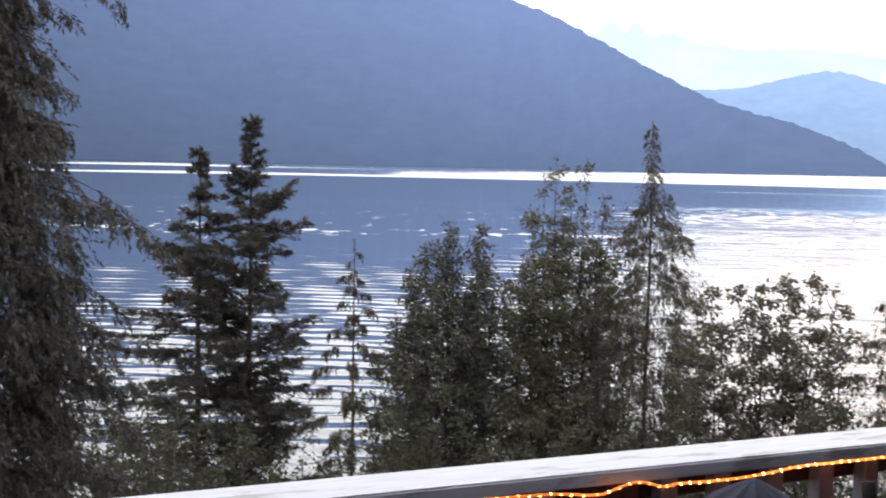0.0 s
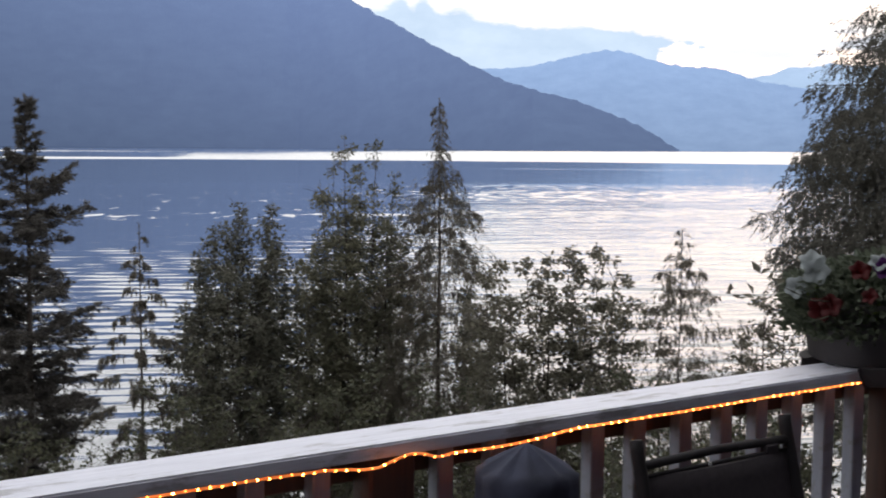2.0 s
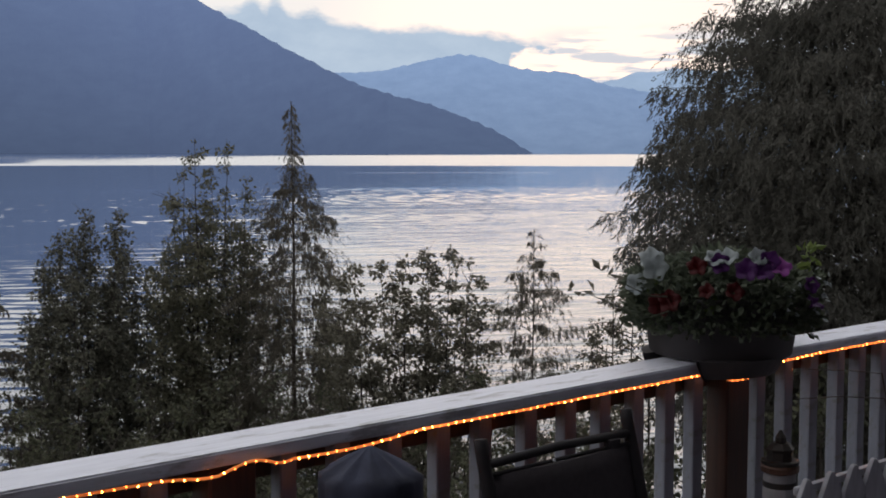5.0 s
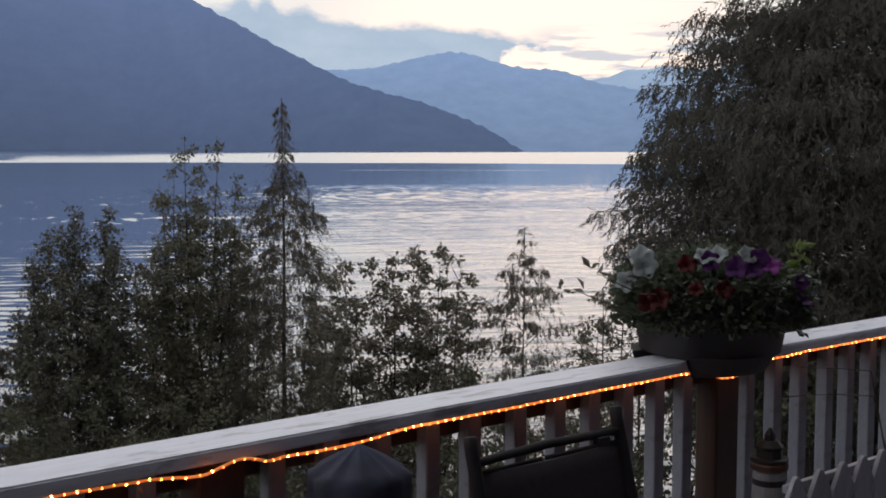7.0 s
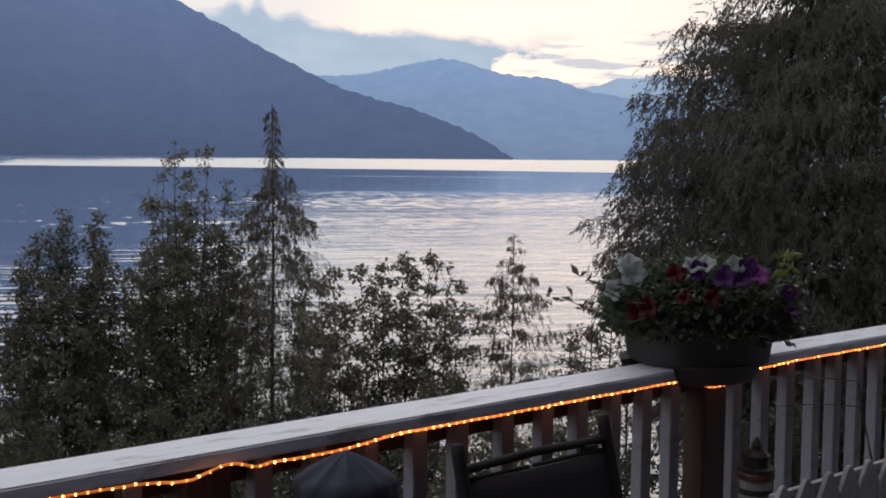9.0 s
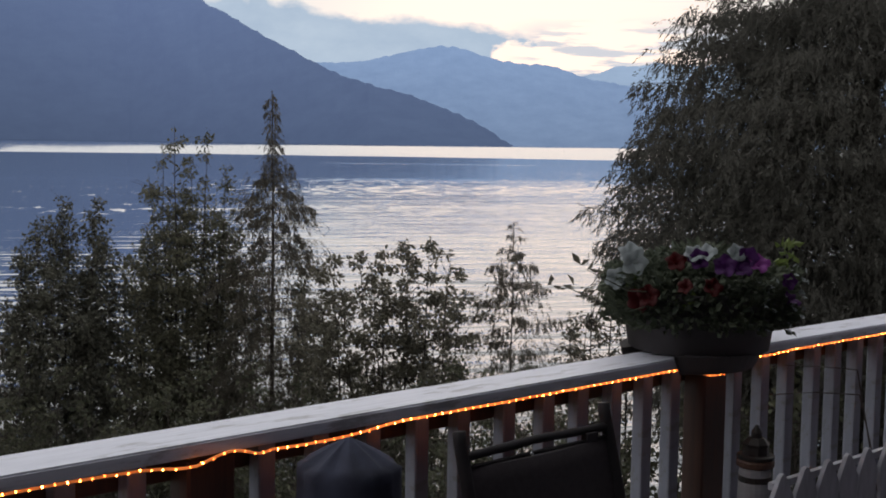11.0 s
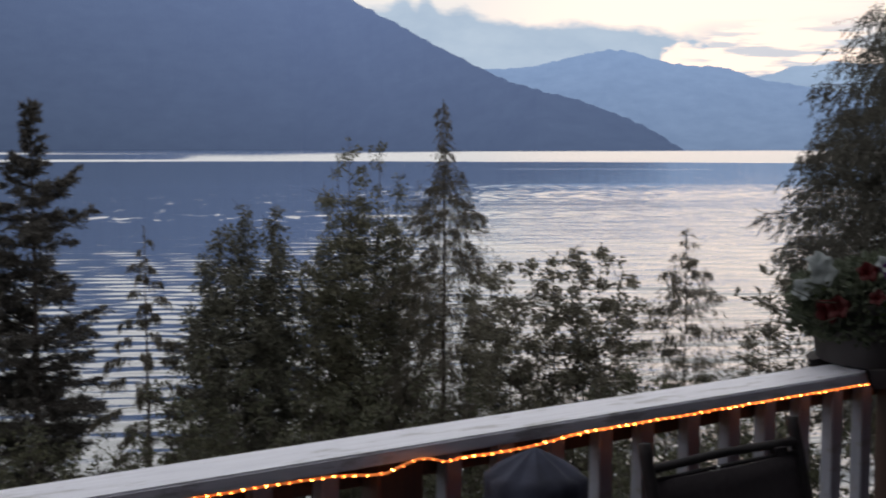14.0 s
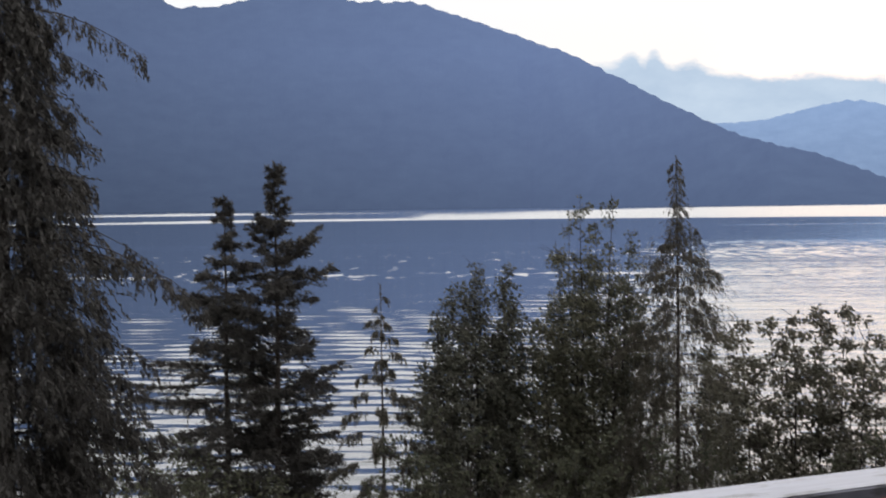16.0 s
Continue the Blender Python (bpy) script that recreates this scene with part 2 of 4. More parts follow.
streak = node(nt, "ShaderNodeTexNoise", {"Vector": node(nt, "ShaderNodeMapping", {"Vector": pos, "Scale": (0.0011, 0.011, 1)}).outputs[0], "Scale": 1.0, "Detail": 5, "Roughness": 0.6}).outputs["Fac"]
fill = node(nt, "ShaderNodeMapRange", {"Value": sp.outputs[0], "From Min": -1000.0, "From Max": 0.0, "To Min": 0.12, "To Max": 0.34}).outputs[0]
windy = calc(nt, "MULTIPLY", windy, node(nt, "ShaderNodeMapRange", {"Value": calc(nt, "ADD", streak, fill), "From Min": 0.52, "From Max": 0.6}).outputs[0])
# a calm lane, placed to fit the camera's view, parts the breeze into two lines
lane = calc(nt, "MULTIPLY", node(nt, "ShaderNodeMapRange", {"Value": shifted, "From Min": 890.0, "From Max": 915.0}).outputs[0], node(nt, "ShaderNodeMapRange", {"Value": shifted, "From Min": 1600.0, "From Max": 1450.0}).outputs[0])
lane = calc(nt, "MULTIPLY", lane, node(nt, "ShaderNodeMapRange", {"Value": calc(nt, "DIVIDE", sp.outputs[0], rad), "From Min": -0.03, "From Max": -0.12, "To Min": 0.0, "To Max": 0.92}).outputs[0])
windy = calc(nt, "MULTIPLY", windy, calc(nt, "SUBTRACT", 1.0, lane))
flecks = node(nt, "ShaderNodeTexNoise", {"Vector": node(nt, "ShaderNodeMapping", {"Vector": pos, "Scale": (0.3, 0.14, 1)}).outputs[0], "Scale": 1.0, "Detail": 6, "Roughness": 0.65}).outputs["Fac"]
flecks = node(nt, "ShaderNodeMapRange", {"Value": calc(nt, "ADD", calc(nt, "ADD", flecks, node(nt, "ShaderNodeMapRange", {"Value": calc(nt, "DIVIDE", sp.outputs[0], rad), "From Min": 0.12, "From Max": 0.26, "To Min": 0.035, "To Max": 0.1}).outputs[0]), calc(nt, "MULTIPLY", calc(nt, "SUBTRACT", streak, 0.5), 0.8)), "From Min": 0.6, "From Max": 0.68}).outputs[0]
flecks = calc(nt, "MULTIPLY", flecks, calc(nt, "MULTIPLY", node(nt, "ShaderNodeMapRange", {"Value": rad, "From Min": 110.0, "From Max": 150.0}).outputs[0], node(nt, "ShaderNodeMapRange", {"Value": rad, "From Min": 330.0, "From Max": 250.0}).outputs[0]))
windy = calc(nt, "MAXIMUM", windy, calc(nt, "MULTIPLY", flecks, 0.6))
# a thin line of breeze before the broad one, placed to fit the camera's view
line = calc(nt, "MULTIPLY", node(nt, "ShaderNodeMapRange", {"Value": shifted, "From Min": 520.0, "From Max": 532.0}).outputs[0], node(nt, "ShaderNodeMapRange", {"Value": shifted, "From Min": 556.0, "From Max": 544.0}).outputs[0])
line = calc(nt, "MULTIPLY", line, calc(nt, "MULTIPLY", node(nt, "ShaderNodeMapRange", {"Value": calc(nt, "DIVIDE", sp.outputs[0], rad), "From Min": 0.17, "From Max": 0.22}).outputs[0], node(nt, "ShaderNodeMapRange", {"Value": calc(nt, "DIVIDE", sp.outputs[0], rad), "From Min": 0.4, "From Max": 0.33}).outputs[0]))
windy = calc(nt, "MAXIMUM", windy, calc(nt, "MULTIPLY", line, node(nt, "ShaderNodeMapRange", {"Value": streak, "From Min": 0.46, "From Max": 0.54, "To Min": 0.1, "To Max": 0.6}).outputs[0]))
near = node(nt, "ShaderNodeMapRange", {"Value": shifted, "From Min": 260.0, "From Max": 120.0}).outputs[0]
b.inputs["Base Color"].default_value = (0.012, 0.02, 0.035, 1)
b.inputs["IOR"].default_value = 1.33
b.inputs["Coat Weight"].default_value = 1.0
b.inputs["Coat IOR"].default_value = 1.33
b.inputs["Coat Roughness"].default_value = 0.05
nt.links.new(calc(nt, "ADD", 0.06, calc(nt, "MULTIPLY", windy, 0.06)), b.inputs["Roughness"])
rip = node(nt, "ShaderNodeTexNoise", {"Vector": node(nt, "ShaderNodeMapping", {"Vector": pos, "Scale": (0.2, 1.3, 1)}).outputs[0], "Scale": 1.0, "Detail": 4, "Roughness": 0.5}).outputs["Fac"]
rip2 = node(nt, "ShaderNodeTexNoise", {"Vector": node(nt, "ShaderNodeMapping", {"Vector": pos, "Scale": (0.045, 0.24, 1)}).outputs[0], "Scale": 1.0, "Detail": 3, "Roughness": 0.5}).outputs["Fac"]
far_ = node(nt, "ShaderNodeMapRange", {"Value": rad, "From Min": 110.0, "From Max": 190.0, "To Min": 0.0, "To Max": 6.5}).outputs[0]
settle = node(nt, "ShaderNodeMapRange", {"Value": shifted, "From Min": 130.0, "From Max": 300.0, "To Min": 1.0, "To Max": 0.12}).outputs[0]      # calmer far out
bm_ = node(nt, "ShaderNodeBump", {"Height": calc(nt, "ADD", rip, calc(nt, "MULTIPLY", rip2, far_)), "Strength": calc(nt, "ADD", calc(nt, "ADD", 0.03, calc(nt, "MULTIPLY", settle, node(nt, "ShaderNodeMapRange", {"Value": calc(nt, "DIVIDE", sp.outputs[0], rad), "From Min": 0.08, "From Max": 0.4, "To Min": 0.0, "To Max": 0.3}).outputs[0])), calc(nt, "MULTIPLY", near, 0.05)), "Distance": 0.25})
# breeze normals are leaned towards the viewpoint so they mirror brighter sky there
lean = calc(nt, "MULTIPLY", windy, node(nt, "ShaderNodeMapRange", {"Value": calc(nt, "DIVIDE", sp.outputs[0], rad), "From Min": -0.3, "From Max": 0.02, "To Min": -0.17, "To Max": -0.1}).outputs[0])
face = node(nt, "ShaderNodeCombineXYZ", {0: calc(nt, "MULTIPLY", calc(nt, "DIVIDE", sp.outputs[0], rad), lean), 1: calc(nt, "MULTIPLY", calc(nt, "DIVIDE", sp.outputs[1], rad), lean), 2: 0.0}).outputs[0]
tilt_to_view = node(nt, "ShaderNodeVectorMath", {0: node(nt, "ShaderNodeVectorMath", {0: bm_.outputs[0], 1: face}).outputs[0]}, operation="NORMALIZE").outputs[0]
nt.links.new(tilt_to_view, b.inputs["Normal"])
nt.links.new(tilt_to_view, b.inputs["Coat Normal"])

earth, nt, b = material("slope_earth")
nt.links.new(ramp(nt, noise_tex(nt, 1.5, detail=8, rough=0.7), [(0.3, (0.03, 0.03, 0.015)), (0.7, (0.1, 0.085, 0.05))]), b.inputs["Base Color"])
b.inputs["Roughness"].default_value = 0.95
bump(nt, b, noise_tex(nt, 8, detail=6), 0.8, 0.05)

# ---- mesh helpers ----


def mesh_of(name, verts, faces, mat, smooth=False):
    me = bpy.data.meshes.new(name)
    me.from_pydata([tuple(v) for v in verts] if not isinstance(verts, np.ndarray) else verts.tolist(), [], faces if isinstance(faces, list) else faces.tolist())
    me.materials.append(mat)
    if smooth:
        me.polygons.foreach_set("use_smooth", [True] * len(me.polygons))
    me.update()
    return me


def part(name, shape, mat, parent=None, label="", smooth=False, at=None):
    """Links a bmesh, or a (verts, faces) pair, or a mesh as one object under a thing."""
    if isinstance(shape, bpy.types.Mesh):
        me = shape
    elif isinstance(shape, tuple):
        me = mesh_of(name, shape[0], shape[1], mat, smooth)
    else:
        me = bpy.data.meshes.new(name)
        shape.to_mesh(me)
        shape.free()
        me.materials.append(mat)
        if smooth:
            me.polygons.foreach_set("use_smooth", [True] * len(me.polygons))
    ob = new(name, me)
    if parent is not None:
        ob.parent = parent
    if at is not None:
        ob.matrix_basis = at
    if label:
        tagged(ob, label)
    return ob


def thing(name, m, label, category, group="", kind=""):
    e = new(name)
    e.empty_display_size = 0.2
    e.matrix_basis = m
    return tagged(e, label, category, group, kind)


def box(x0, x1, y0, y1, z0, z1, bevel=0.0, segments=1):
    bm = bmesh.new()
    bmesh.ops.create_cube(bm, size=1.0, matrix=Matrix.LocRotScale(((x0 + x1) / 2, (y0 + y1) / 2, (z0 + z1) / 2), None, (x1 - x0, y1 - y0, z1 - z0)))
    if bevel:
        bmesh.ops.bevel(bm, geom=bm.edges[:], offset=bevel, segments=segments, affect="EDGES")
    return bm


def lathe(profile, n=24, squash=None):
    """A turned shape from (radius, height) pairs, closed at both ends."""
    v, f = [], []
    for r, z in profile:
        for i in range(n):
            a = 2 * math.pi * i / n
            k = squash(a, z) if squash else 1.0
            v.append((r * k * math.cos(a), r * k * math.sin(a), z))
    for j in range(len(profile) - 1):
        for i in range(n):
            i2 = (i + 1) % n
            f.append((j * n + i, j * n + i2, (j + 1) * n + i2, (j + 1) * n + i))
    f.append(tuple(reversed(range(n))))
    f.append(tuple(range((len(profile) - 1) * n, len(profile) * n)))
    return v, f


def tubes(paths, sides=5):
    """paths: lists of (point, radius). One mesh of tapered tubes."""
    V, F = [], []
    for path in paths:
        k = len(V)
        for i, (p, r) in enumerate(path):
            a, c = path[max(i - 1, 0)][0], path[min(i + 1, len(path) - 1)][0]
            d = np.subtract(c, a)
            d = d / (np.linalg.norm(d) + 1e-9)
            e = np.cross(d, (0, 0, 1.0) if abs(d[2]) < 0.9 else (1.0, 0, 0))
            e /= np.linalg.norm(e)
            g = np.cross(d, e)
            for s in range(sides):
                t = 2 * math.pi * s / sides
                V.append(tuple(np.asarray(p) + r * (math.cos(t) * e + math.sin(t) * g)))
        for i in range(len(path) - 1):
            for s in range(sides):
                s2 = (s + 1) % sides
                F.append((k + i * sides + s, k + i * sides + s2, k + (i + 1) * sides + s2, k + (i + 1) * sides + s))
        F.append(tuple(k + (len(path) - 1) * sides + s for s in range(sides)))
    return V, F


def blades(P, D, length, width, rng):
    """A narrow pointed spray at each point of P along each direction of D."""
    P, D = np.asarray(P, float), np.asarray(D, float)
    n = len(P)
    D = D / (np.linalg.norm(D, axis=1, keepdims=True) + 1e-9)
    S = np.cross(D, rng.normal(size=(n, 3)))
    S /= np.linalg.norm(S, axis=1, keepdims=True) + 1e-9
    L = (length * rng.uniform(0.6, 1.4, n))[:, None]
    W = (width * rng.uniform(0.7, 1.3, n))[:, None]
    V = np.stack([P - S * W * 0.5, P + S * W * 0.5 + D * L * 0.25, P + D * L], 1)
    return V.reshape(-1, 3), np.arange(n * 3).reshape(n, 3)


def leaves(P, D, length, width, rng, cup=0.25):
    """A leaf at each point of P along each direction of D: two folded halves that meet at the midrib."""
    P, D = np.asarray(P, float), np.asarray(D, float)
    n = len(P)
    D = D / (np.linalg.norm(D, axis=1, keepdims=True) + 1e-9)
    R = rng.normal(size=(n, 3))
    S = np.cross(D, R)
    S /= np.linalg.norm(S, axis=1, keepdims=True) + 1e-9
    N = np.cross(S, D)
    L = (length * rng.uniform(0.65, 1.35, n))[:, None]
    Wd = (width * rng.uniform(0.7, 1.3, n))[:, None]
    V = np.empty((n, 4, 3))
    V[:, 0] = P
    V[:, 1] = P + D * L * 0.5 + S * Wd * 0.5 + N * Wd * cup
    V[:, 2] = P + D * L
    V[:, 3] = P + D * L * 0.5 - S * Wd * 0.5 + N * Wd * cup
    I = np.arange(n)[:, None] * 4
    F = np.concatenate([I + np.array([[0, 1, 2]]), I + np.array([[0, 2, 3]])])
    return V.reshape(-1, 3), F


def polar(az, dist, z=0.0):
    """A place by azimuth in degrees (positive to the left of ahead) and distance."""
    return (-math.sin(radians(az)) * dist, math.cos(radians(az)) * dist, z)


EYE = 1.58


def at_height(el, dist):
    return EYE + math.tan(radians(el)) * dist


# ---- land, lake and mountains ----
LAKE = -8.0


def ground_height(x, y):
    r = math.hypot(x, y)
    z = -2.6 - 5.6 * min(max((r - 5) / 21, 0), 1) ** 1.1
    if r > 26:
        z = -8.2 - min((r - 26) * 0.2, 3)
    return z + 0.25 * noise.noise((x * 0.3, y * 0.3, 0)) * min(1, r / 8)


def build_land():
    v, f = [], []
    xs = [-60 + i * 1.5 for i in range(81)]
    ys = [-50 + i * 1.5 for i in range(71)]
    for y in ys:
        for x in xs:
            back = min(max((-y - 2) / 30, 0), 1)
            v.append((x, y, ground_height(x, max(y, -2)) * (1 - back) + 3 * back))
    n = len(xs)
    for j in range(len(ys) - 1):
        for i in range(n - 1):
            f.append((j * n + i, j * n + i + 1, (j + 1) * n + i + 1, (j + 1) * n + i))
    tagged(part("ground", (v, f), earth, smooth=True), "earthy wooded slope falling from the deck to the lake", "ground", kind="structure")


def build_lake():
    radii = [20.0]
    while radii[-1] < 4900:
        r = radii[-1]
        radii.append(r + (0.2 if r < 95 else min(0.2 * (r / 95) ** 2.3, 120)))
    az = np.radians(np.arange(-80, 62.01, 0.5))
    R, A = np.meshgrid(np.array(radii), az, indexing="ij")
    X, Y = np.sin(-A) * R, np.cos(A) * R
    rng = np.random.default_rng(5)
    Z = np.zeros_like(X)
    left = np.clip((np.degrees(A) + 12) / 12, 0, 1)                    # longer waves to the left, finer to the right
    right = 1 - left
    for lam, slope, w, far, turn in ((3.1, 0.022, left, 178, 9.0), (2.5, 0.032, left, 172, 10.0), (2.0, 0.038, left * 0.6 + 0.4, 165, 10.0), (1.5, 0.038, 1 - 0.4 * left, 150, 11.0),
                                     (4.8, 0.036, right, 215, 5.0), (3.9, 0.042, right, 205, 5.0), (3.1, 0.04, right, 185, 6.0), (6.2, 0.016, right, 230, 4.0)):
        fade = np.clip((far - R) / (0.47 * far), 0, 1) ** 1.2 * (np.clip((R - 90) / 60, 0, 1) if lam > 5 else 1)
        for k in range(2):
            th = math.radians(88 + rng.normal(0, turn))
            ph = rng.uniform(0, 6.28)
            l2 = lam * rng.uniform(0.93, 1.07)
            Z += fade * w * slope * 0.75 * l2 / 6.283 * np.sin(6.283 / l2 * (X * math.cos(th) + Y * math.sin(th)) + ph + 0.7 * np.sin(X * 0.12 + ph) + 0.6 * np.sin(X * 0.21 + Y * 0.05 + 2 * ph))
    n = len(az)
    V = np.stack([X, Y, LAKE + Z], -1).reshape(-1, 3)
    a = (np.arange(len(radii) - 1)[:, None] * n + np.arange(n - 1)[None]).reshape(-1)
    F = np.stack([a, a + n, a + n + 1, a + 1], 1)
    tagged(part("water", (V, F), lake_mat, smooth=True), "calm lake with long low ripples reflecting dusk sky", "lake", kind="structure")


def build_range(name, profile, shore, ridge, mat, label, rough=0.035, seed=0.0):
    """A mountain range: ridge heights by azimuth and elevation, a slope with spurs and gullies down to the shore."""
    azs = np.arange(profile[0][0], profile[-1][0] - 1e-6, -0.06)
    pa = [-p[0] for p in profile]
    el = np.interp(-azs, pa, [p[1] for p in profile])
    kern = np.ones(9) / 9
    el = np.convolve(np.pad(el, 4, mode="edge"), kern, mode="valid")
    v, f = [], []
    K = 26
    for a, e in zip(azs, el):
        s = shore(a)
        d = ridge(a)
        h = EYE + math.tan(radians(max(e, -0.2))) * d - LAKE
        h *= 1 + 0.012 * noise.fractal((a * 1.3, seed, 3.0), 1.0, 2.0, 4)
        h += max(noise.noise((a * 14, seed, 5.0)), -0.2) * 1.4 + noise.noise((a * 3.1, seed, 8.0)) * 5
        for k in range(K + 5):
            t = k / K
            dist = s + (d - s) * t
            up = t ** 0.9 if t <= 1 else max(1 - (t - 1) * 2.2, 0)
            spur = noise.fractal((a * 0.45 + 0.3 * t, t * 2.2, seed), 1.0, 2.0, 5) * rough * h * math.sin(math.pi * min(t, 1)) * 2.2
            x, y, _ = polar(a + 0.1 * noise.noise((a, t * 3, seed)), dist)
            v.append((x, y, LAKE - 0.5 + max(h * up + spur, 0.0) + (0.5 if k == 0 else 0)))
    m = K + 5
    for i in range(len(azs) - 1):
        for k in range(m - 1):
            f.append((i * m + k, i * m + k + 1, (i + 1) * m + k + 1, (i + 1) * m + k))
    tagged(part(name, (v, f), mat, smooth=True), label, "mountain", kind="structure")


build_land()
build_lake()
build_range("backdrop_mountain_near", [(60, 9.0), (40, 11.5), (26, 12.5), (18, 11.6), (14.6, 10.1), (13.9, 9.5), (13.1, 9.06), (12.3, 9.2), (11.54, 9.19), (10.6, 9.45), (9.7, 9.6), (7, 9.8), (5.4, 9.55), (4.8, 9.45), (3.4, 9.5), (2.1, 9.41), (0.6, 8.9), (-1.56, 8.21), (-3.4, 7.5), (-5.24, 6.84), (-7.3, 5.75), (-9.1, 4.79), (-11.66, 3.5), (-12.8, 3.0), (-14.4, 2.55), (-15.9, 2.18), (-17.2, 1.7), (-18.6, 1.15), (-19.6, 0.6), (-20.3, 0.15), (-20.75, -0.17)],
            lambda a: 2950 + 1150 * min(max((a + 14) / 11, 0), 1), lambda a: 3300 + 1380 * min(max((a + 14) / 11, 0), 1), hill_mat, "forested mountain across the lake, blue haze painted as glow")
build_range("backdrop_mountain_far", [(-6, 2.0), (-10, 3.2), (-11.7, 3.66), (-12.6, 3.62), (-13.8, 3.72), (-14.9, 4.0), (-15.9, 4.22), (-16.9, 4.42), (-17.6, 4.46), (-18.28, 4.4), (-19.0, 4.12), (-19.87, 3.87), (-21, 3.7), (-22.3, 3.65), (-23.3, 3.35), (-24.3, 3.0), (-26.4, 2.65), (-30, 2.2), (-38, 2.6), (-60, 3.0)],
            lambda a: 3900, lambda a: 4350, far_mat, "distant mountain range, pale blue haze painted as glow", 0.03, 7.0)
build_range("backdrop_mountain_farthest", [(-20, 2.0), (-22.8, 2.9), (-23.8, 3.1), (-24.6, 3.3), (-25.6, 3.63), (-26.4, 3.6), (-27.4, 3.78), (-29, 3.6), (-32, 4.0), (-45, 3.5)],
            lambda a: 4480, lambda a: 4720, far2_mat, "farthest range, pale haze painted as glow", 0.03, 13.0)

# ---- trees ----


def limb_path(p, az, length, rise, droop, r0, rng, n=6):
    """A limb from the trunk at p: goes out by az, rises by rise and droops towards its end."""
    out = []
    side = rng.normal(0, 0.1)
    for i in range(n):
        t = i / (n - 1)
        a = az + side * t
        q = (p[0] + math.cos(a) * length * t, p[1] + math.sin(a) * length * t, p[2] + rise * length * t - droop * length * t * t)
        out.append((np.array(q) + rng.normal(0, 0.012 * length, 3) * t, r0 * (1 - 0.85 * t)))
    return out


def along(path, t):
    i = min(int(t * (len(path) - 1)), len(path) - 2)
    k = t * (len(path) - 1) - i
    a, b_ = path[i][0], path[i + 1][0]
    return a + (b_ - a) * k, b_ - a


def many_along(path, u):
    """Points and unit directions along a path at the shares u of its length."""
    pts = np.array([p for p, _ in path])
    k = np.minimum((u * (len(pts) - 1)).astype(int), len(pts) - 2)
    d = pts[k + 1] - pts[k]
    return pts[k] + d * (u * (len(pts) - 1) - k)[:, None], d / (np.linalg.norm(d, axis=1, keepdims=True) + 1e-9)


def trunk_path(height, r0, rng, lean=(0, 0), wobble=0.03, n=12):
    path, off = [], np.zeros(2)
    for i in range(n):
        t = i / (n - 1)
        path.append((np.array([lean[0] * t * height + off[0], lean[1] * t * height + off[1], height * t]), max(r0 * (1 - t) ** 0.8, 0.006)))
        off = off + rng.normal(0, wobble * height / n, 2)
    return path


def rooted(name, az, dist, top_el, label, category="tree", group="trees on the slope"):
    x, y, _ = polar(az, dist)
    z0 = ground_height(x, y) - 0.1
    return thing(name, pose(x, y, z0), label, category, group), z0, at_height(top_el, dist) - z0


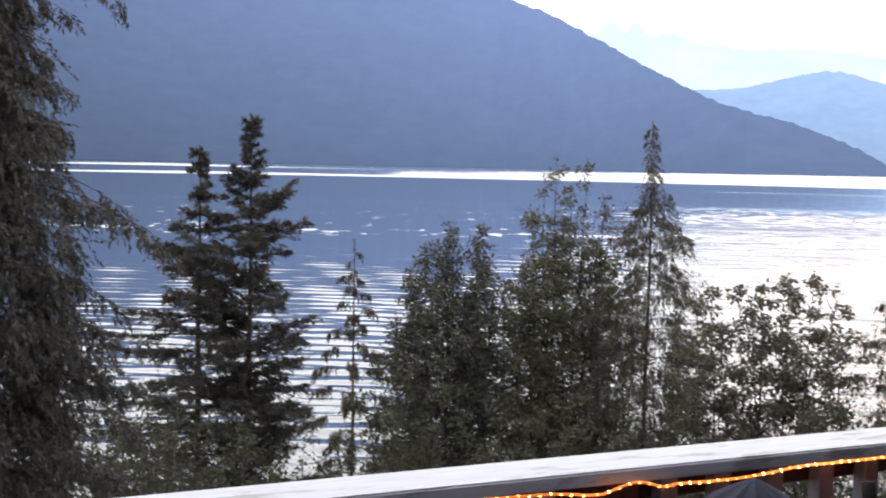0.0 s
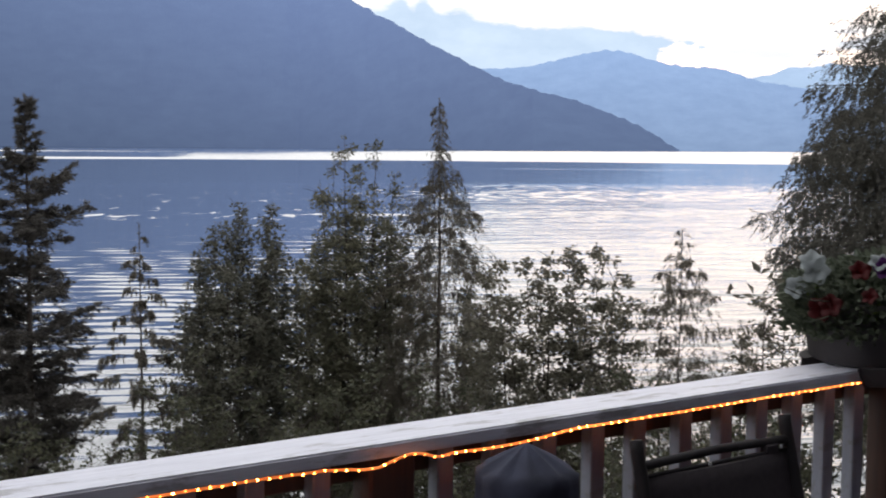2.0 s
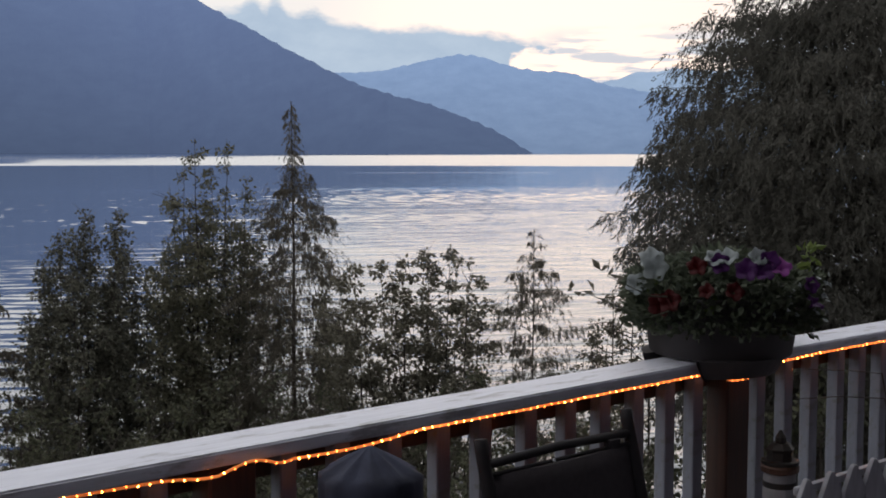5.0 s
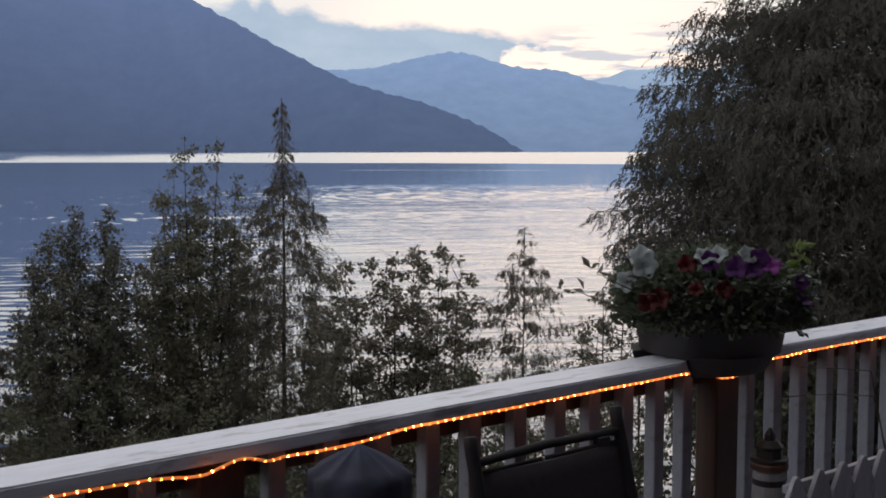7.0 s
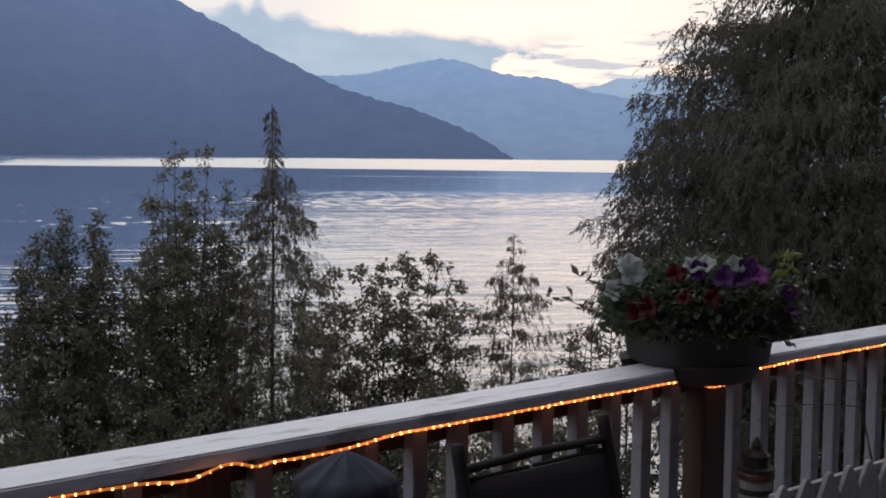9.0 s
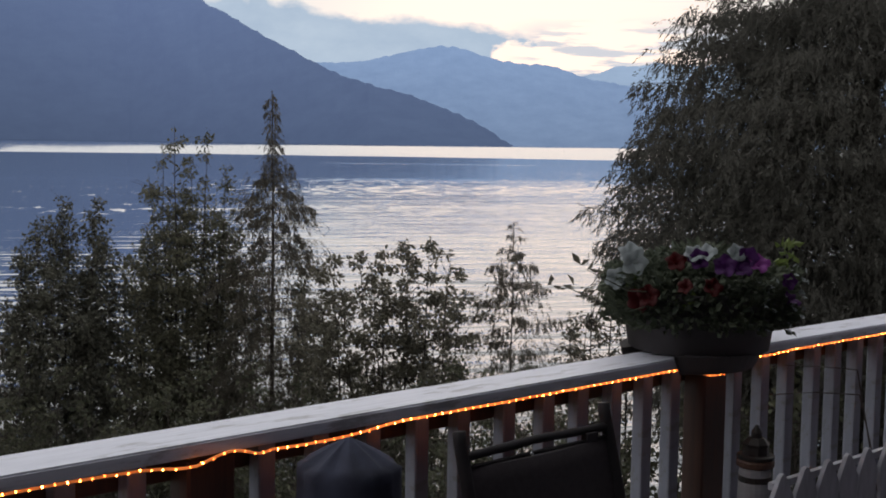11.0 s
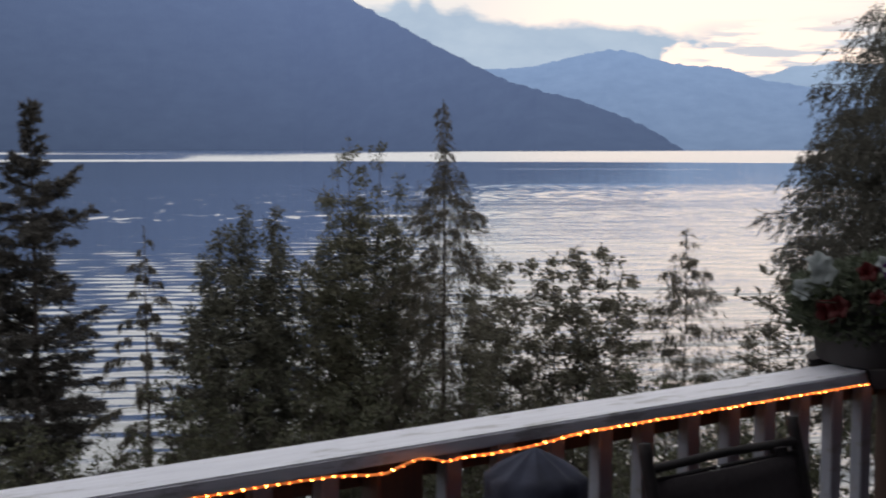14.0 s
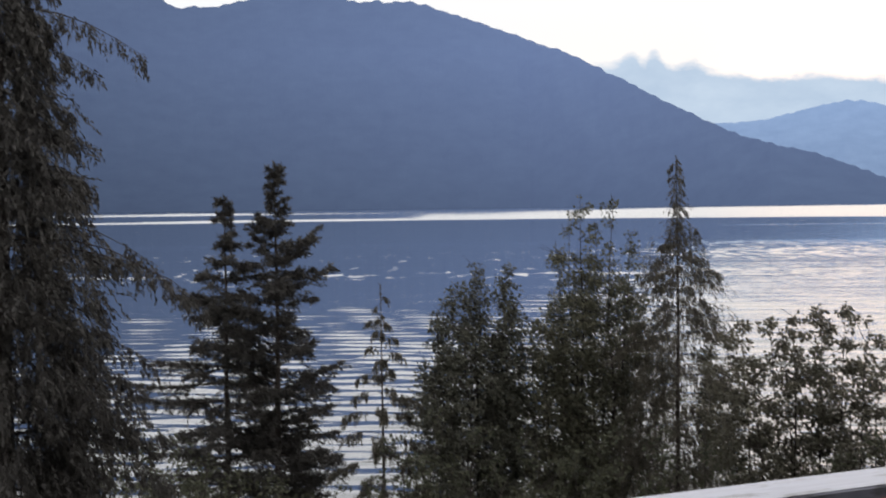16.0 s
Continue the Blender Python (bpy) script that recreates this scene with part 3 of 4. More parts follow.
def spruce(az, dist, top_el, slope, widest, label, seed, rise=0.1, whorl=0.25, spire=1.0, bare_from=5.5):
    """Tiers of limbs, each a flat fan of needled branchlets with dark gaps between the tiers."""
    rng = np.random.default_rng(seed)
    tree, z0, height = rooted("spruce", az, dist, top_el, label)
    tp = trunk_path(height, 0.008 * height + 0.02, rng, wobble=0.008)
    part("trunk", tubes([tp], 8), bark, tree, smooth=True)
    paths, P, D = [], [], []
    down = 0.12
    while down < min(height - 0.3, bare_from + 2.0):
        grown = min(down * slope * (0.55 if down < spire else 1.0), widest)
        for j in range(3 if down < spire else 5):
            q, _ = along(tp, 1 - (down + rng.uniform(-0.06, 0.06)) / height)
            reach = max(grown * rng.choice((0.45, 0.7, 0.95, 1.15)) * rng.uniform(0.85, 1.12), 0.07)
            a = rng.uniform(0, 6.283)
            up = rise + 0.3 * max(1 - down / 2.0, 0) + rng.normal(0, 0.09)
            lp = limb_path(q, a, reach, up - 0.12, -0.16 + 0.1 * rng.uniform(), 0.004 + 0.009 * reach, rng)
            paths.append(lp)
            n = int(24 * reach) + 4
            u = np.sort(rng.uniform(0.22 if reach > 0.5 else 0.05, 1.0, n))
            base, ahead = many_along(lp, u)
            sd = np.array([-math.sin(a), math.cos(a), 0.0])[None] * np.where(np.arange(n) % 2, 1.0, -1.0)[:, None]
            w = ahead * 0.75 + sd * 0.7 + np.array([0, 0, 1.0]) * rng.uniform(-0.75, 0.2, (n, 1)) + rng.normal(0, 0.12, (n, 3))
            length = (0.3 * reach * (1 - u) + 0.09 + 0.05 * min(reach, 1)) * rng.uniform(0.6, 1.15, n)
            m = 28                                # needle tufts on each branchlet, and on the limb itself
            v = rng.uniform(0, 1, (n, m, 1))
            site = base[:, None] + w[:, None] * length[:, None, None] * v + rng.normal(0, 0.014, (n, m, 3))
            P.append(site.reshape(-1, 3))
            D.append((w[:, None] * 0.8 + rng.normal(0, 0.42, (n, m, 3)) + np.array([0, 0, 0.06])).reshape(-1, 3))
            k = int(46 * reach) + 6
            q2, a2 = many_along(lp, rng.uniform(0.15, 1.0, k))
            P.append(q2 + rng.normal(0, 0.008, (k, 3)))
            D.append(a2 + rng.normal(0, 0.5, (k, 3)))
        down += whorl * rng.uniform(0.75, 1.25) * (0.62 if down < spire else 1.0)
    m = 90                                        # the leader
    P.append(many_along(tp, 1 - rng.uniform(0, 0.45 / height, m))[0] + rng.normal(0, 0.006, (m, 3)))
    D.append(rng.normal(0, 0.5, (m, 3)) + np.array([0, 0, 0.8]))
    tagged(part("branchwork", tubes(paths, 4), bark, tree), kind="stuff")
    part("crown", blades(np.concatenate(P), np.concatenate(D), 0.068, 0.023, rng), spruce_leaf, tree)
    return tree


def cedar(name, az, dist, top_el, slope, widest, label, seed, mat, limbs, pend, strand=(0.08, 0.2), leaf=(0.05, 0.018), rise=0.25, droop=0.45, hang=1.0, bare=0.0, r0=None, extra=(), first=0.3, sides=0.3, spire=0.0, vary=(0.5, 1.15), sub=12, fill=0, airy=0.0):
    """Arching limbs from which flat sprays hang in strands. spire: the thin length below the tip. extra: limbs by height, reach and direction. fill: strands on the twigs between the limbs, fewer above airy."""
    rng = np.random.default_rng(seed)
    tree, z0, height = rooted(name, az, dist, top_el, label)
    tp = trunk_path(height, r0 or 0.008 * height + 0.02, rng, wobble=0.01)
    part("trunk", tubes([tp], 8), bark, tree, smooth=True)
    paths, P, W, L = [], [], [], []
    for i in range(limbs + len(extra)):
        if i < limbs:
            t = bare + (1 - bare) * (i + rng.uniform(0, 1)) / limbs
            below = (1 - t) * height
            reach = min(below * slope, widest) * rng.uniform(*vary) * (0.7 if below < spire else 1.0) + 0.05
            a = i * 2.4 + rng.normal(0, 0.5)
        else:
            z, reach, a = extra[i - limbs]
            t, a = (z - z0) / height, radians(a)
            below = (1 - t) * height
        if below < spire and rng.uniform() < 0.35:
            continue
        q, _ = along(tp, min(t, 0.995))
        lp = limb_path(q, a, reach, rise * (0.7 + 0.6 * t) + rng.normal(0, 0.1 if i < limbs else 0.035), droop + rng.normal(0, 0.07 if i < limbs else 0.03), 0.003 + 0.005 * reach, rng)
        paths.append(lp)
        n = int(pend * (0.12 + reach) * (0.4 if below < spire else 0.55 if i >= limbs and sides < 0.25 else 1.0)) + 2
        u = rng.uniform(first if reach > 0.3 else 0.15, 1.0, n)
        site, ahead = many_along(lp, u)
        sd = np.array([-math.sin(a), math.cos(a), 0.0])[None] * rng.choice((-1.0, 1.0), n)[:, None]
        P.append(site + sd * (rng.uniform(0, sides, n) * reach * (1.15 - u))[:, None] + ahead * rng.uniform(0, 0.04, (n, 1)))
        W.append(np.array([0, 0, -1.0]) * hang + ahead * (1.25 - hang) + sd * (0.5 * (1.1 - hang)) + rng.normal(0, 0.22, (n, 3)))
        L.append(rng.uniform(strand[0], strand[1], n) * min(1.0, 0.45 + 0.6 * reach))
    if fill:
        below = (1 - bare) * height * np.sqrt(rng.uniform(0.0, 1.0, fill))
        a = rng.uniform(0, 6.283, fill)
        env = np.minimum(below * slope, widest) * (0.93 + 0.07 * np.sin(3 * a + 4.1 * below))
        env *= np.clip(1.12 - 0.16 * (below - 3.9), 0.7, 1.0) * (1 + 0.05 * np.maximum(np.cos(a - 2.5), 0) ** 2) * np.where(below < spire, 0.25, 1.0)
        reach = env * np.sqrt(rng.uniform(0.1, 0.95, fill))
        way = np.stack([np.cos(a), np.sin(a), np.zeros(fill)], 1)
        site = many_along(tp, 1 - below / height)[0] + way * reach[:, None] + np.array([0, 0, 1.0]) * (0.2 * reach + rng.normal(0, 0.05, fill))[:, None]
        clump = np.sin(site * (7.1, 6.3, 8.7) + (0.4, 1.9, 2.3)).sum(1) + np.sin(site * (13.7, 15.1, 17.3)).sum(1) * 0.6      # twigs stand in clumps with gaps between
        keep = clump + rng.normal(0, 0.35, fill) > -1.1 + 1.1 * np.clip((airy - below) / 1.2, 0, 1)
        P.append(site[keep])
        W.append((np.array([0, 0, -0.75]) + way * 0.4 + rng.normal(0, 0.35, (fill, 3)))[keep])
        L.append(rng.uniform(strand[0], strand[1], keep.sum()) * 1.3)
    P, W, L = np.concatenate(P), np.concatenate(W), np.concatenate(L)
    W /= np.linalg.norm(W, axis=1, keepdims=True)
    S = np.cross(W, rng.normal(size=W.shape))
    S /= np.linalg.norm(S, axis=1, keepdims=True) + 1e-9
    Q, D = [], []
    for k in range(sub):                          # scaly leaves left and right along each strand
        f = (k + rng.uniform(0, 0.8, (len(P), 1))) / sub
        Q.append(P + W * L[:, None] * f + rng.normal(0, 0.006, P.shape))
        D.append(W * 0.8 + S * (0.55 if k % 2 else -0.55) * (1.1 - f) + np.array([0, 0, -0.25]) * hang * f + rng.normal(0, 0.16, P.shape))
    m = 30
    Q.append(many_along(tp, 1 - rng.uniform(0, 0.35 / height, m))[0])
    D.append(rng.normal(0, 0.4, (m, 3)) + np.array([0, 0, 0.5]))
    tagged(part("branchwork", tubes(paths, 4), bark, tree), kind="stuff")
    part("crown", blades(np.concatenate(Q), np.concatenate(D), leaf[0], leaf[1], rng), mat, tree)
    return tree


def broadleaf(name, az, dist, stems, label, seed, mat, clumps=60, per=44, clump=(0.1, 0.19), leaf=(0.07, 0.048), low=0.15, cone=1.3, airy=0.0, category="tree", group="trees on the slope", depth=0.5):
    """stems: (degrees to the left of az, elevation of the tip, radius of its crown). Leaves sit in clumps at the ends of branches."""
    rng = np.random.default_rng(seed)
    tree, z0, _ = rooted(name, az, dist, 0.0, label, category, group)
    right = np.array([math.cos(radians(az)), math.sin(radians(az)), 0.0])
    out = np.array([-right[1], right[0], 0.0])
    paths, P, D = [], [], []
    for off, el, radius in stems:
        h = at_height(el, dist) - z0
        tip = right * (-math.tan(radians(off)) * dist) + out * rng.uniform(-depth, depth)
        foot = tip * 0.3 + rng.normal(0, 0.06, 3) * (1, 1, 0)
        sp_ = [(foot + (tip - foot) * (i / 8) ** 0.8 + np.array([0, 0, h * i / 8]) + rng.normal(0, 0.03, 3) * (0 < i < 8), (0.006 + 0.0035 * h) * (1 - i / 8) ** 0.9 + 0.002) for i in range(9)]
        part("trunk", tubes([sp_], 7), bark, tree, smooth=True)
        for j in range(clumps):
            t = low + (1 - low) * (j + rng.uniform()) / clumps
            below = (1 - t) * h
            if below < airy and rng.uniform() < 0.5:
                continue
            wide = radius * min(1.0, 0.12 + (below / cone) ** 0.8, 0.6 + 1.2 * t)
            a = rng.uniform(0, 6.283)
            reach = wide * math.sqrt(rng.uniform(0.02, 1.0))
            size = rng.uniform(*clump) * (1.0 if below > 0.7 else 0.65)
            root, _ = along(sp_, max(t - 0.5 * reach / h, 0.02))
            c = along(sp_, t)[0] + np.array([math.cos(a), math.sin(a), 0]) * reach + np.array([0, 0, rng.normal(0, 0.05)])
            mid = (root + c) / 2 + rng.normal(0, 0.05 * reach, 3)
            paths.append([(root, 0.005 + 0.003 * reach), (mid, 0.0045), (c, 0.003)])
            for w in range(3):
                e = c + rng.normal(0, size * 0.8, 3)
                paths.append([(c, 0.0035), (e, 0.002)])
            m = max(int(per * rng.uniform(0.5, 1.3) * (size / clump[1]) ** 1.2), 6)
            g = rng.normal(0, 1.0, (m, 3))
            g *= (rng.uniform(0.25, 1.0, (m, 1)) ** 0.6) / (np.linalg.norm(g, axis=1, keepdims=True) + 1e-9)
            P.append(c + g * size * (1.15, 1.15, 0.85))
            D.append(g * 0.7 + rng.normal(0, 0.55, (m, 3)) + np.array([0, 0, -0.3]))
        k = 14                                    # the leading shoot
        P.append(many_along(sp_, rng.uniform(0.9, 1.0, k))[0] + rng.normal(0, 0.025, (k, 3)))
        D.append(rng.normal(0, 0.6, (k, 3)) + np.array([0, 0, 0.3]))
    tagged(part("branchwork", tubes(paths, 3), bark, tree), kind="stuff")
    part("crown", leaves(np.concatenate(P), np.concatenate(D), leaf[0], leaf[1], rng), mat, tree)
    return tree


cedar("drooping_cedar", 21.4, 11.0, 20.5, 0.2, 1.3, "tall drooping cedar with hanging dark sprays", 11, spruce_leaf, 400, 46, strand=(0.12, 0.26), leaf=(0.055, 0.02), rise=0.15, droop=0.45, r0=0.13, sides=0.2, vary=(0.45, 1.1), fill=9000, extra=((3.3, 1.25, 14), (3.0, 0.8, 5), (2.3, 0.85, 25), (2.0, 0.8, 10), (1.45, 1.3, 15), (1.35, 1.5, 8), (1.3, 1.72, 12), (0.6, 1.3, 12), (0.3, 1.2, 22), (0.0, 1.35, 15), (-0.3, 1.4, 8), (-0.5, 1.5, 18)))
spruce(11.4, 20.0, 0.55, 0.5, 1.45, "dark green spruce standing close beside its twin", 21, rise=-0.02, spire=0.7)
spruce(9.1, 19.6, 2.1, 0.42, 1.2, "taller dark spruce with upswept limbs", 22, rise=0.32, spire=1.1)
cedar("cedar_sapling", 4.25, 16.2, -3.6, 0.28, 0.62, "thin young cedar with sparse drooping sprays", 23, cedar_leaf, 84, 42, strand=(0.08, 0.22), leaf=(0.05, 0.017), rise=0.35, droop=0.55, r0=0.04, first=0.45, spire=0.5)
cedar("cedar", -9.6, 17.3, 2.2, 0.34, 0.95, "slender cedar with a bare spire and hanging sprays", 24, cedar_leaf, 150, 60, strand=(0.07, 0.19), leaf=(0.043, 0.013), rise=0.3, droop=0.5, sides=0.5, r0=0.055, spire=1.2, vary=(0.35, 1.2), fill=9000)
cedar("young_cedar", -20.9, 15.4, -3.7, 0.46, 0.62, "small drooping young cedar by the shore", 25, cedar_leaf, 110, 46, strand=(0.07, 0.18), leaf=(0.04, 0.012), rise=0.7, droop=0.62, sides=0.5, r0=0.028, spire=0.45, vary=(0.35, 1.15), fill=2800)
outline_limbs = ((2.75, 1.3), (2.45, 1.52), (2.25, 1.58), (2.05, 1.72), (1.77, 2.08), (1.6, 1.95), (1.42, 2.08), (1.2, 2.3), (1.02, 2.16), (0.8, 2.14), (0.4, 2.0))      # height and reach of limbs placed to fit the outline from the camera
cedar("big_cedar", -37.0, 10.5, 18.6, 0.56, 2.1, "large dense dark cedar beside the deck", 30, dark_cedar_leaf, 420, 52, strand=(0.08, 0.2), leaf=(0.044, 0.0135), rise=0.45, droop=0.27, hang=0.85, bare=0.3, r0=0.16, first=0.3, sides=0.42, vary=(0.42, 0.92), sub=11, fill=38000, airy=3.3,
      extra=tuple((z - 0.26 * r + 0.05 * (k - 1), r * (1.0, 0.94, 0.97)[k], 143 + (0, 11, -10)[k]) for z, r in outline_limbs for k in range(3)))
# added filler tree: blocks the light through gaps in the big cedar
cedar("filler_cedar", -39.5, 14.0, 15.0, 0.5, 2.6, "added filler cedar that darkens gaps in the large one", 27, dark_cedar_leaf, 70, 22, strand=(0.14, 0.3), leaf=(0.1, 0.04), rise=0.3, droop=0.35, hang=0.7, bare=0.2)

broadleaf("leafy_bush", 0.0, 17.0, ((-0.27, -3.0, 0.28), (-1.71, -2.8, 0.26), (0.9, -4.0, 0.4), (1.6, -5.2, 0.34), (-1.9, -4.6, 0.26), (-0.5, -4.2, 0.5), (0.3, -5.5, 0.6), (2.3, -8.0, 0.5), (-1.3, -6.5, 0.55), (1.2, -7.0, 0.7), (-2.5, -6.2, 0.42)), "dense dark leafy bush rising in two tops", 31, bush_leaf, clumps=84, per=120, clump=(0.1, 0.23), leaf=(0.052, 0.035), airy=0.0)
broadleaf("alder", -5.6, 17.5, ((0.4, 0.55, 0.35), (-1.15, 0.3, 0.36), (1.6, -1.6, 0.26), (-1.9, -1.4, 0.27), (0.9, -0.9, 0.36), (-0.3, -0.7, 0.36), (-1.0, -2.0, 0.55), (0.7, -2.2, 0.55), (1.7, -4.2, 0.38), (-1.9, -4.0, 0.42), (0.0, -4.5, 0.6), (2.3, -5.2, 0.42)), "tall thin alder with light airy top", 32, alder_leaf, clumps=92, per=92, clump=(0.08, 0.19), leaf=(0.05, 0.034), airy=0.9)
broadleaf("shrub", -15.2, 15.0, ((3.4, -6.2, 0.36), (2.6, -5.1, 0.32), (1.4, -5.3, 0.36), (0.5, -4.9, 0.36), (-0.8, -4.75, 0.36), (-1.9, -4.6, 0.34), (-2.8, -5.1, 0.36), (-3.4, -6.9, 0.3), (2.2, -7.0, 0.5), (-2.4, -7.2, 0.45), (0.8, -6.6, 0.6), (-0.9, -6.6, 0.6)), "open leafy shrub with gaps between small leaves", 33, shrub_leaf, clumps=38, per=104, clump=(0.07, 0.155), low=0.4, cone=0.55, leaf=(0.052, 0.037))
broadleaf("young_alder", -8.4, 18.4, ((0.5, -4.4, 0.4), (-0.5, -5.0, 0.45), (0.1, -6.4, 0.6)), "young alder half hidden between taller trees", 35, alder_leaf, clumps=46, per=96, clump=(0.09, 0.18), leaf=(0.056, 0.038))
broadleaf("young_alder", -3.4, 18.2, ((0.5, -5.6, 0.4), (-0.3, -5.2, 0.4), (0.1, -7.0, 0.6)), "young alder half hidden between taller trees", 36, alder_leaf, clumps=46, per=96, clump=(0.09, 0.18), leaf=(0.056, 0.038))
broadleaf("young_alder", -11.4, 17.2, ((0.3, -6.4, 0.3), (-0.5, -7.4, 0.36), (0.4, -8.4, 0.5)), "young alder half hidden between taller trees", 37, alder_leaf, clumps=40, per=80, clump=(0.09, 0.18), leaf=(0.056, 0.038))
broadleaf("shrub", -25.2, 10.4, ((0.4, -6.6, 0.3), (1.5, -8.8, 0.3), (-0.6, -5.8, 0.3), (-1.6, -6.4, 0.35), (0.6, -8.2, 0.5)), "low shrub growing beside the railing", 34, shrub_leaf, clumps=64, per=86, clump=(0.06, 0.12), leaf=(0.034, 0.022), cone=0.6, category="shrub", depth=0.3)

under = [(1.6, 15.5, -9.4, 1.0), (18, 13, -9, 1.2), (16, 17, -9.5, 1.3), (12.8, 18, -11, 1.2), (9.6, 17.5, -12.2, 1.2), (6.4, 17.5, -13.0, 1.0), (15, 15, -11, 1.3), (11.5, 15, -12.2, 1.2), (7.5, 14.5, -13.6, 1.1), (2.6, 14.5, -11.8, 0.9), (-3.0, 14.5, -10.5, 1.0), (-7, 14.5, -9.8, 1.0), (-10.8, 14.5, -11, 0.9), (-18.5, 14, -10.0, 0.8), (-22, 13, -10.6, 0.9), (-13, 11, -14.5, 1.0), (-18, 10.5, -14.5, 1.0), (-24, 9.5, -13, 0.9), (-29, 9, -11, 1.0), (-34, 8.5, -9, 1.1)]
for i, (a, d, e, r) in enumerate(under):
    s = math.degrees(r / d)
    broadleaf("undergrowth_bush", a, d, ((0.0, e, 0.5 * r), (0.55 * s, e - 1.2, 0.5 * r), (-0.5 * s, e - 0.8, 0.5 * r), (0.1, e - 2.2, 0.6 * r)), "green undergrowth bush on the slope", 50 + i, under_leaf, clumps=24, per=56, clump=(0.1, 0.22), leaf=(0.06, 0.042), category="bush", group="undergrowth", low=0.3, cone=0.8)

# ---- deck ----
RAIL = pose(0, 0, 0, 0, 0, 24.25) @ pose(0.05, -0.008, 0)      # along the railing, outwards from the house, up


def local(s, d, z=0.0, rz=0.0):
    return RAIL @ pose(s, d, z, 0, 0, rz)


def build_railing():
    t = thing("deck_railing", RAIL, "white painted wooden deck railing with weathered cap", "railing", kind="structure")
    part("cap_board", box(-3.2, 2.70, 2.016, 2.152, 0.970, 1.0, 0.004, 2), white_paint, t, "white cap board with worn paint")
    bend = pose(2.704, 2.016, 0, 0, 0, -1.0)      # the farther stretch is turned in by one degree to fit the camera's view
    part("cap_board", box(0, 3.3, 0, 0.136, 0.970, 1.0, 0.004, 2), white_paint, t, "white cap board with worn paint", at=bend)
    for z0, z1, nm in ((0.905, 0.962, "top_rail"), (0.08, 0.165, "bottom_rail")):
        part(nm, box(-3.2, 2.70, 2.106, 2.142, z0, z1, 0.003), brown_wood, t)
        part(nm, box(0, 3.3, 0.09, 0.126, z0, z1, 0.003), brown_wood, t, at=bend)
    for s in (-2.1, -0.45, 1.212, 2.853, 4.55):
        part("post", box(s - 0.053, s + 0.053, 2.03 - 0.0175 * max(s - 2.7, 0), 2.104 - 0.0175 * max(s - 2.7, 0), -0.3, 0.962, 0.005), brown_wood, t, "brown stained wooden post")
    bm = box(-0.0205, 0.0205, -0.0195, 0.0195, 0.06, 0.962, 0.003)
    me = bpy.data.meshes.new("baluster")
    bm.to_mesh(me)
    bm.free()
    me.materials.append(baluster_shade_paint)
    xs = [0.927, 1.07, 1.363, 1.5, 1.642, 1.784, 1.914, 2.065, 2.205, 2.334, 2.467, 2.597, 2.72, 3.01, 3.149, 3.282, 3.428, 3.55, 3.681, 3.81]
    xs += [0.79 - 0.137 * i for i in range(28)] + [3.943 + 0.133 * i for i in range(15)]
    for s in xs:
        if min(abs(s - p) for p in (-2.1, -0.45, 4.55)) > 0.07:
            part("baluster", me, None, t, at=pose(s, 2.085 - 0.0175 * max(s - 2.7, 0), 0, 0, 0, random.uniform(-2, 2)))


def build_deck():
    t = thing("deck_floor", RAIL, "weathered grey wooden deck floor", "floor", kind="structure")
    me = bpy.data.meshes.new("board")
    bm = box(-3.3, 6.0, 0, 0.14, -0.036, 0, 0.003)
    bm.to_mesh(me)
    bm.free()
    me.materials.append(deck_wood)
    for i in range(30):
        part("board", me, None, t, at=pose(0, -2.2 + i * 0.146, 0))
    part("rim_joist", box(-3.3, 6.0, 2.142, 2.18, -0.3, -0.04, 0.003), deck_wood, t)
    for s in (-3.0, 0.5, 3.9):
        part("support_post", box(s - 0.07, s + 0.07, 1.9, 2.04, -3.6, -0.04, 0.004), brown_wood, t)
    # unseen roof and walls, added to keep sky light off the deck side
    r = box(-6, 9, -2.6, 1.45, 2.45, 2.65, 0.01)
    tagged(part("ceiling_porch", r, shade_siding, at=RAIL), "unseen roof slab added to shade the deck", "ceiling", kind="structure")
    w = box(-6, 9, -2.45, -2.25, -3.5, 2.448)
    for k, s in enumerate((-3.55, 6.05)):
        e = box(s, s + 0.15, -2.24, 1.4, -0.3, 2.448, 0.005)
        tagged(part("wall_end_%d" % (k + 1), e, shade_siding, at=RAIL), "unseen end wall added to shade the deck", "wall", kind="structure")
    tagged(part("wall_house", w, shade_siding, at=RAIL), "unseen house wall added behind the deck to block light", "wall", kind="structure")


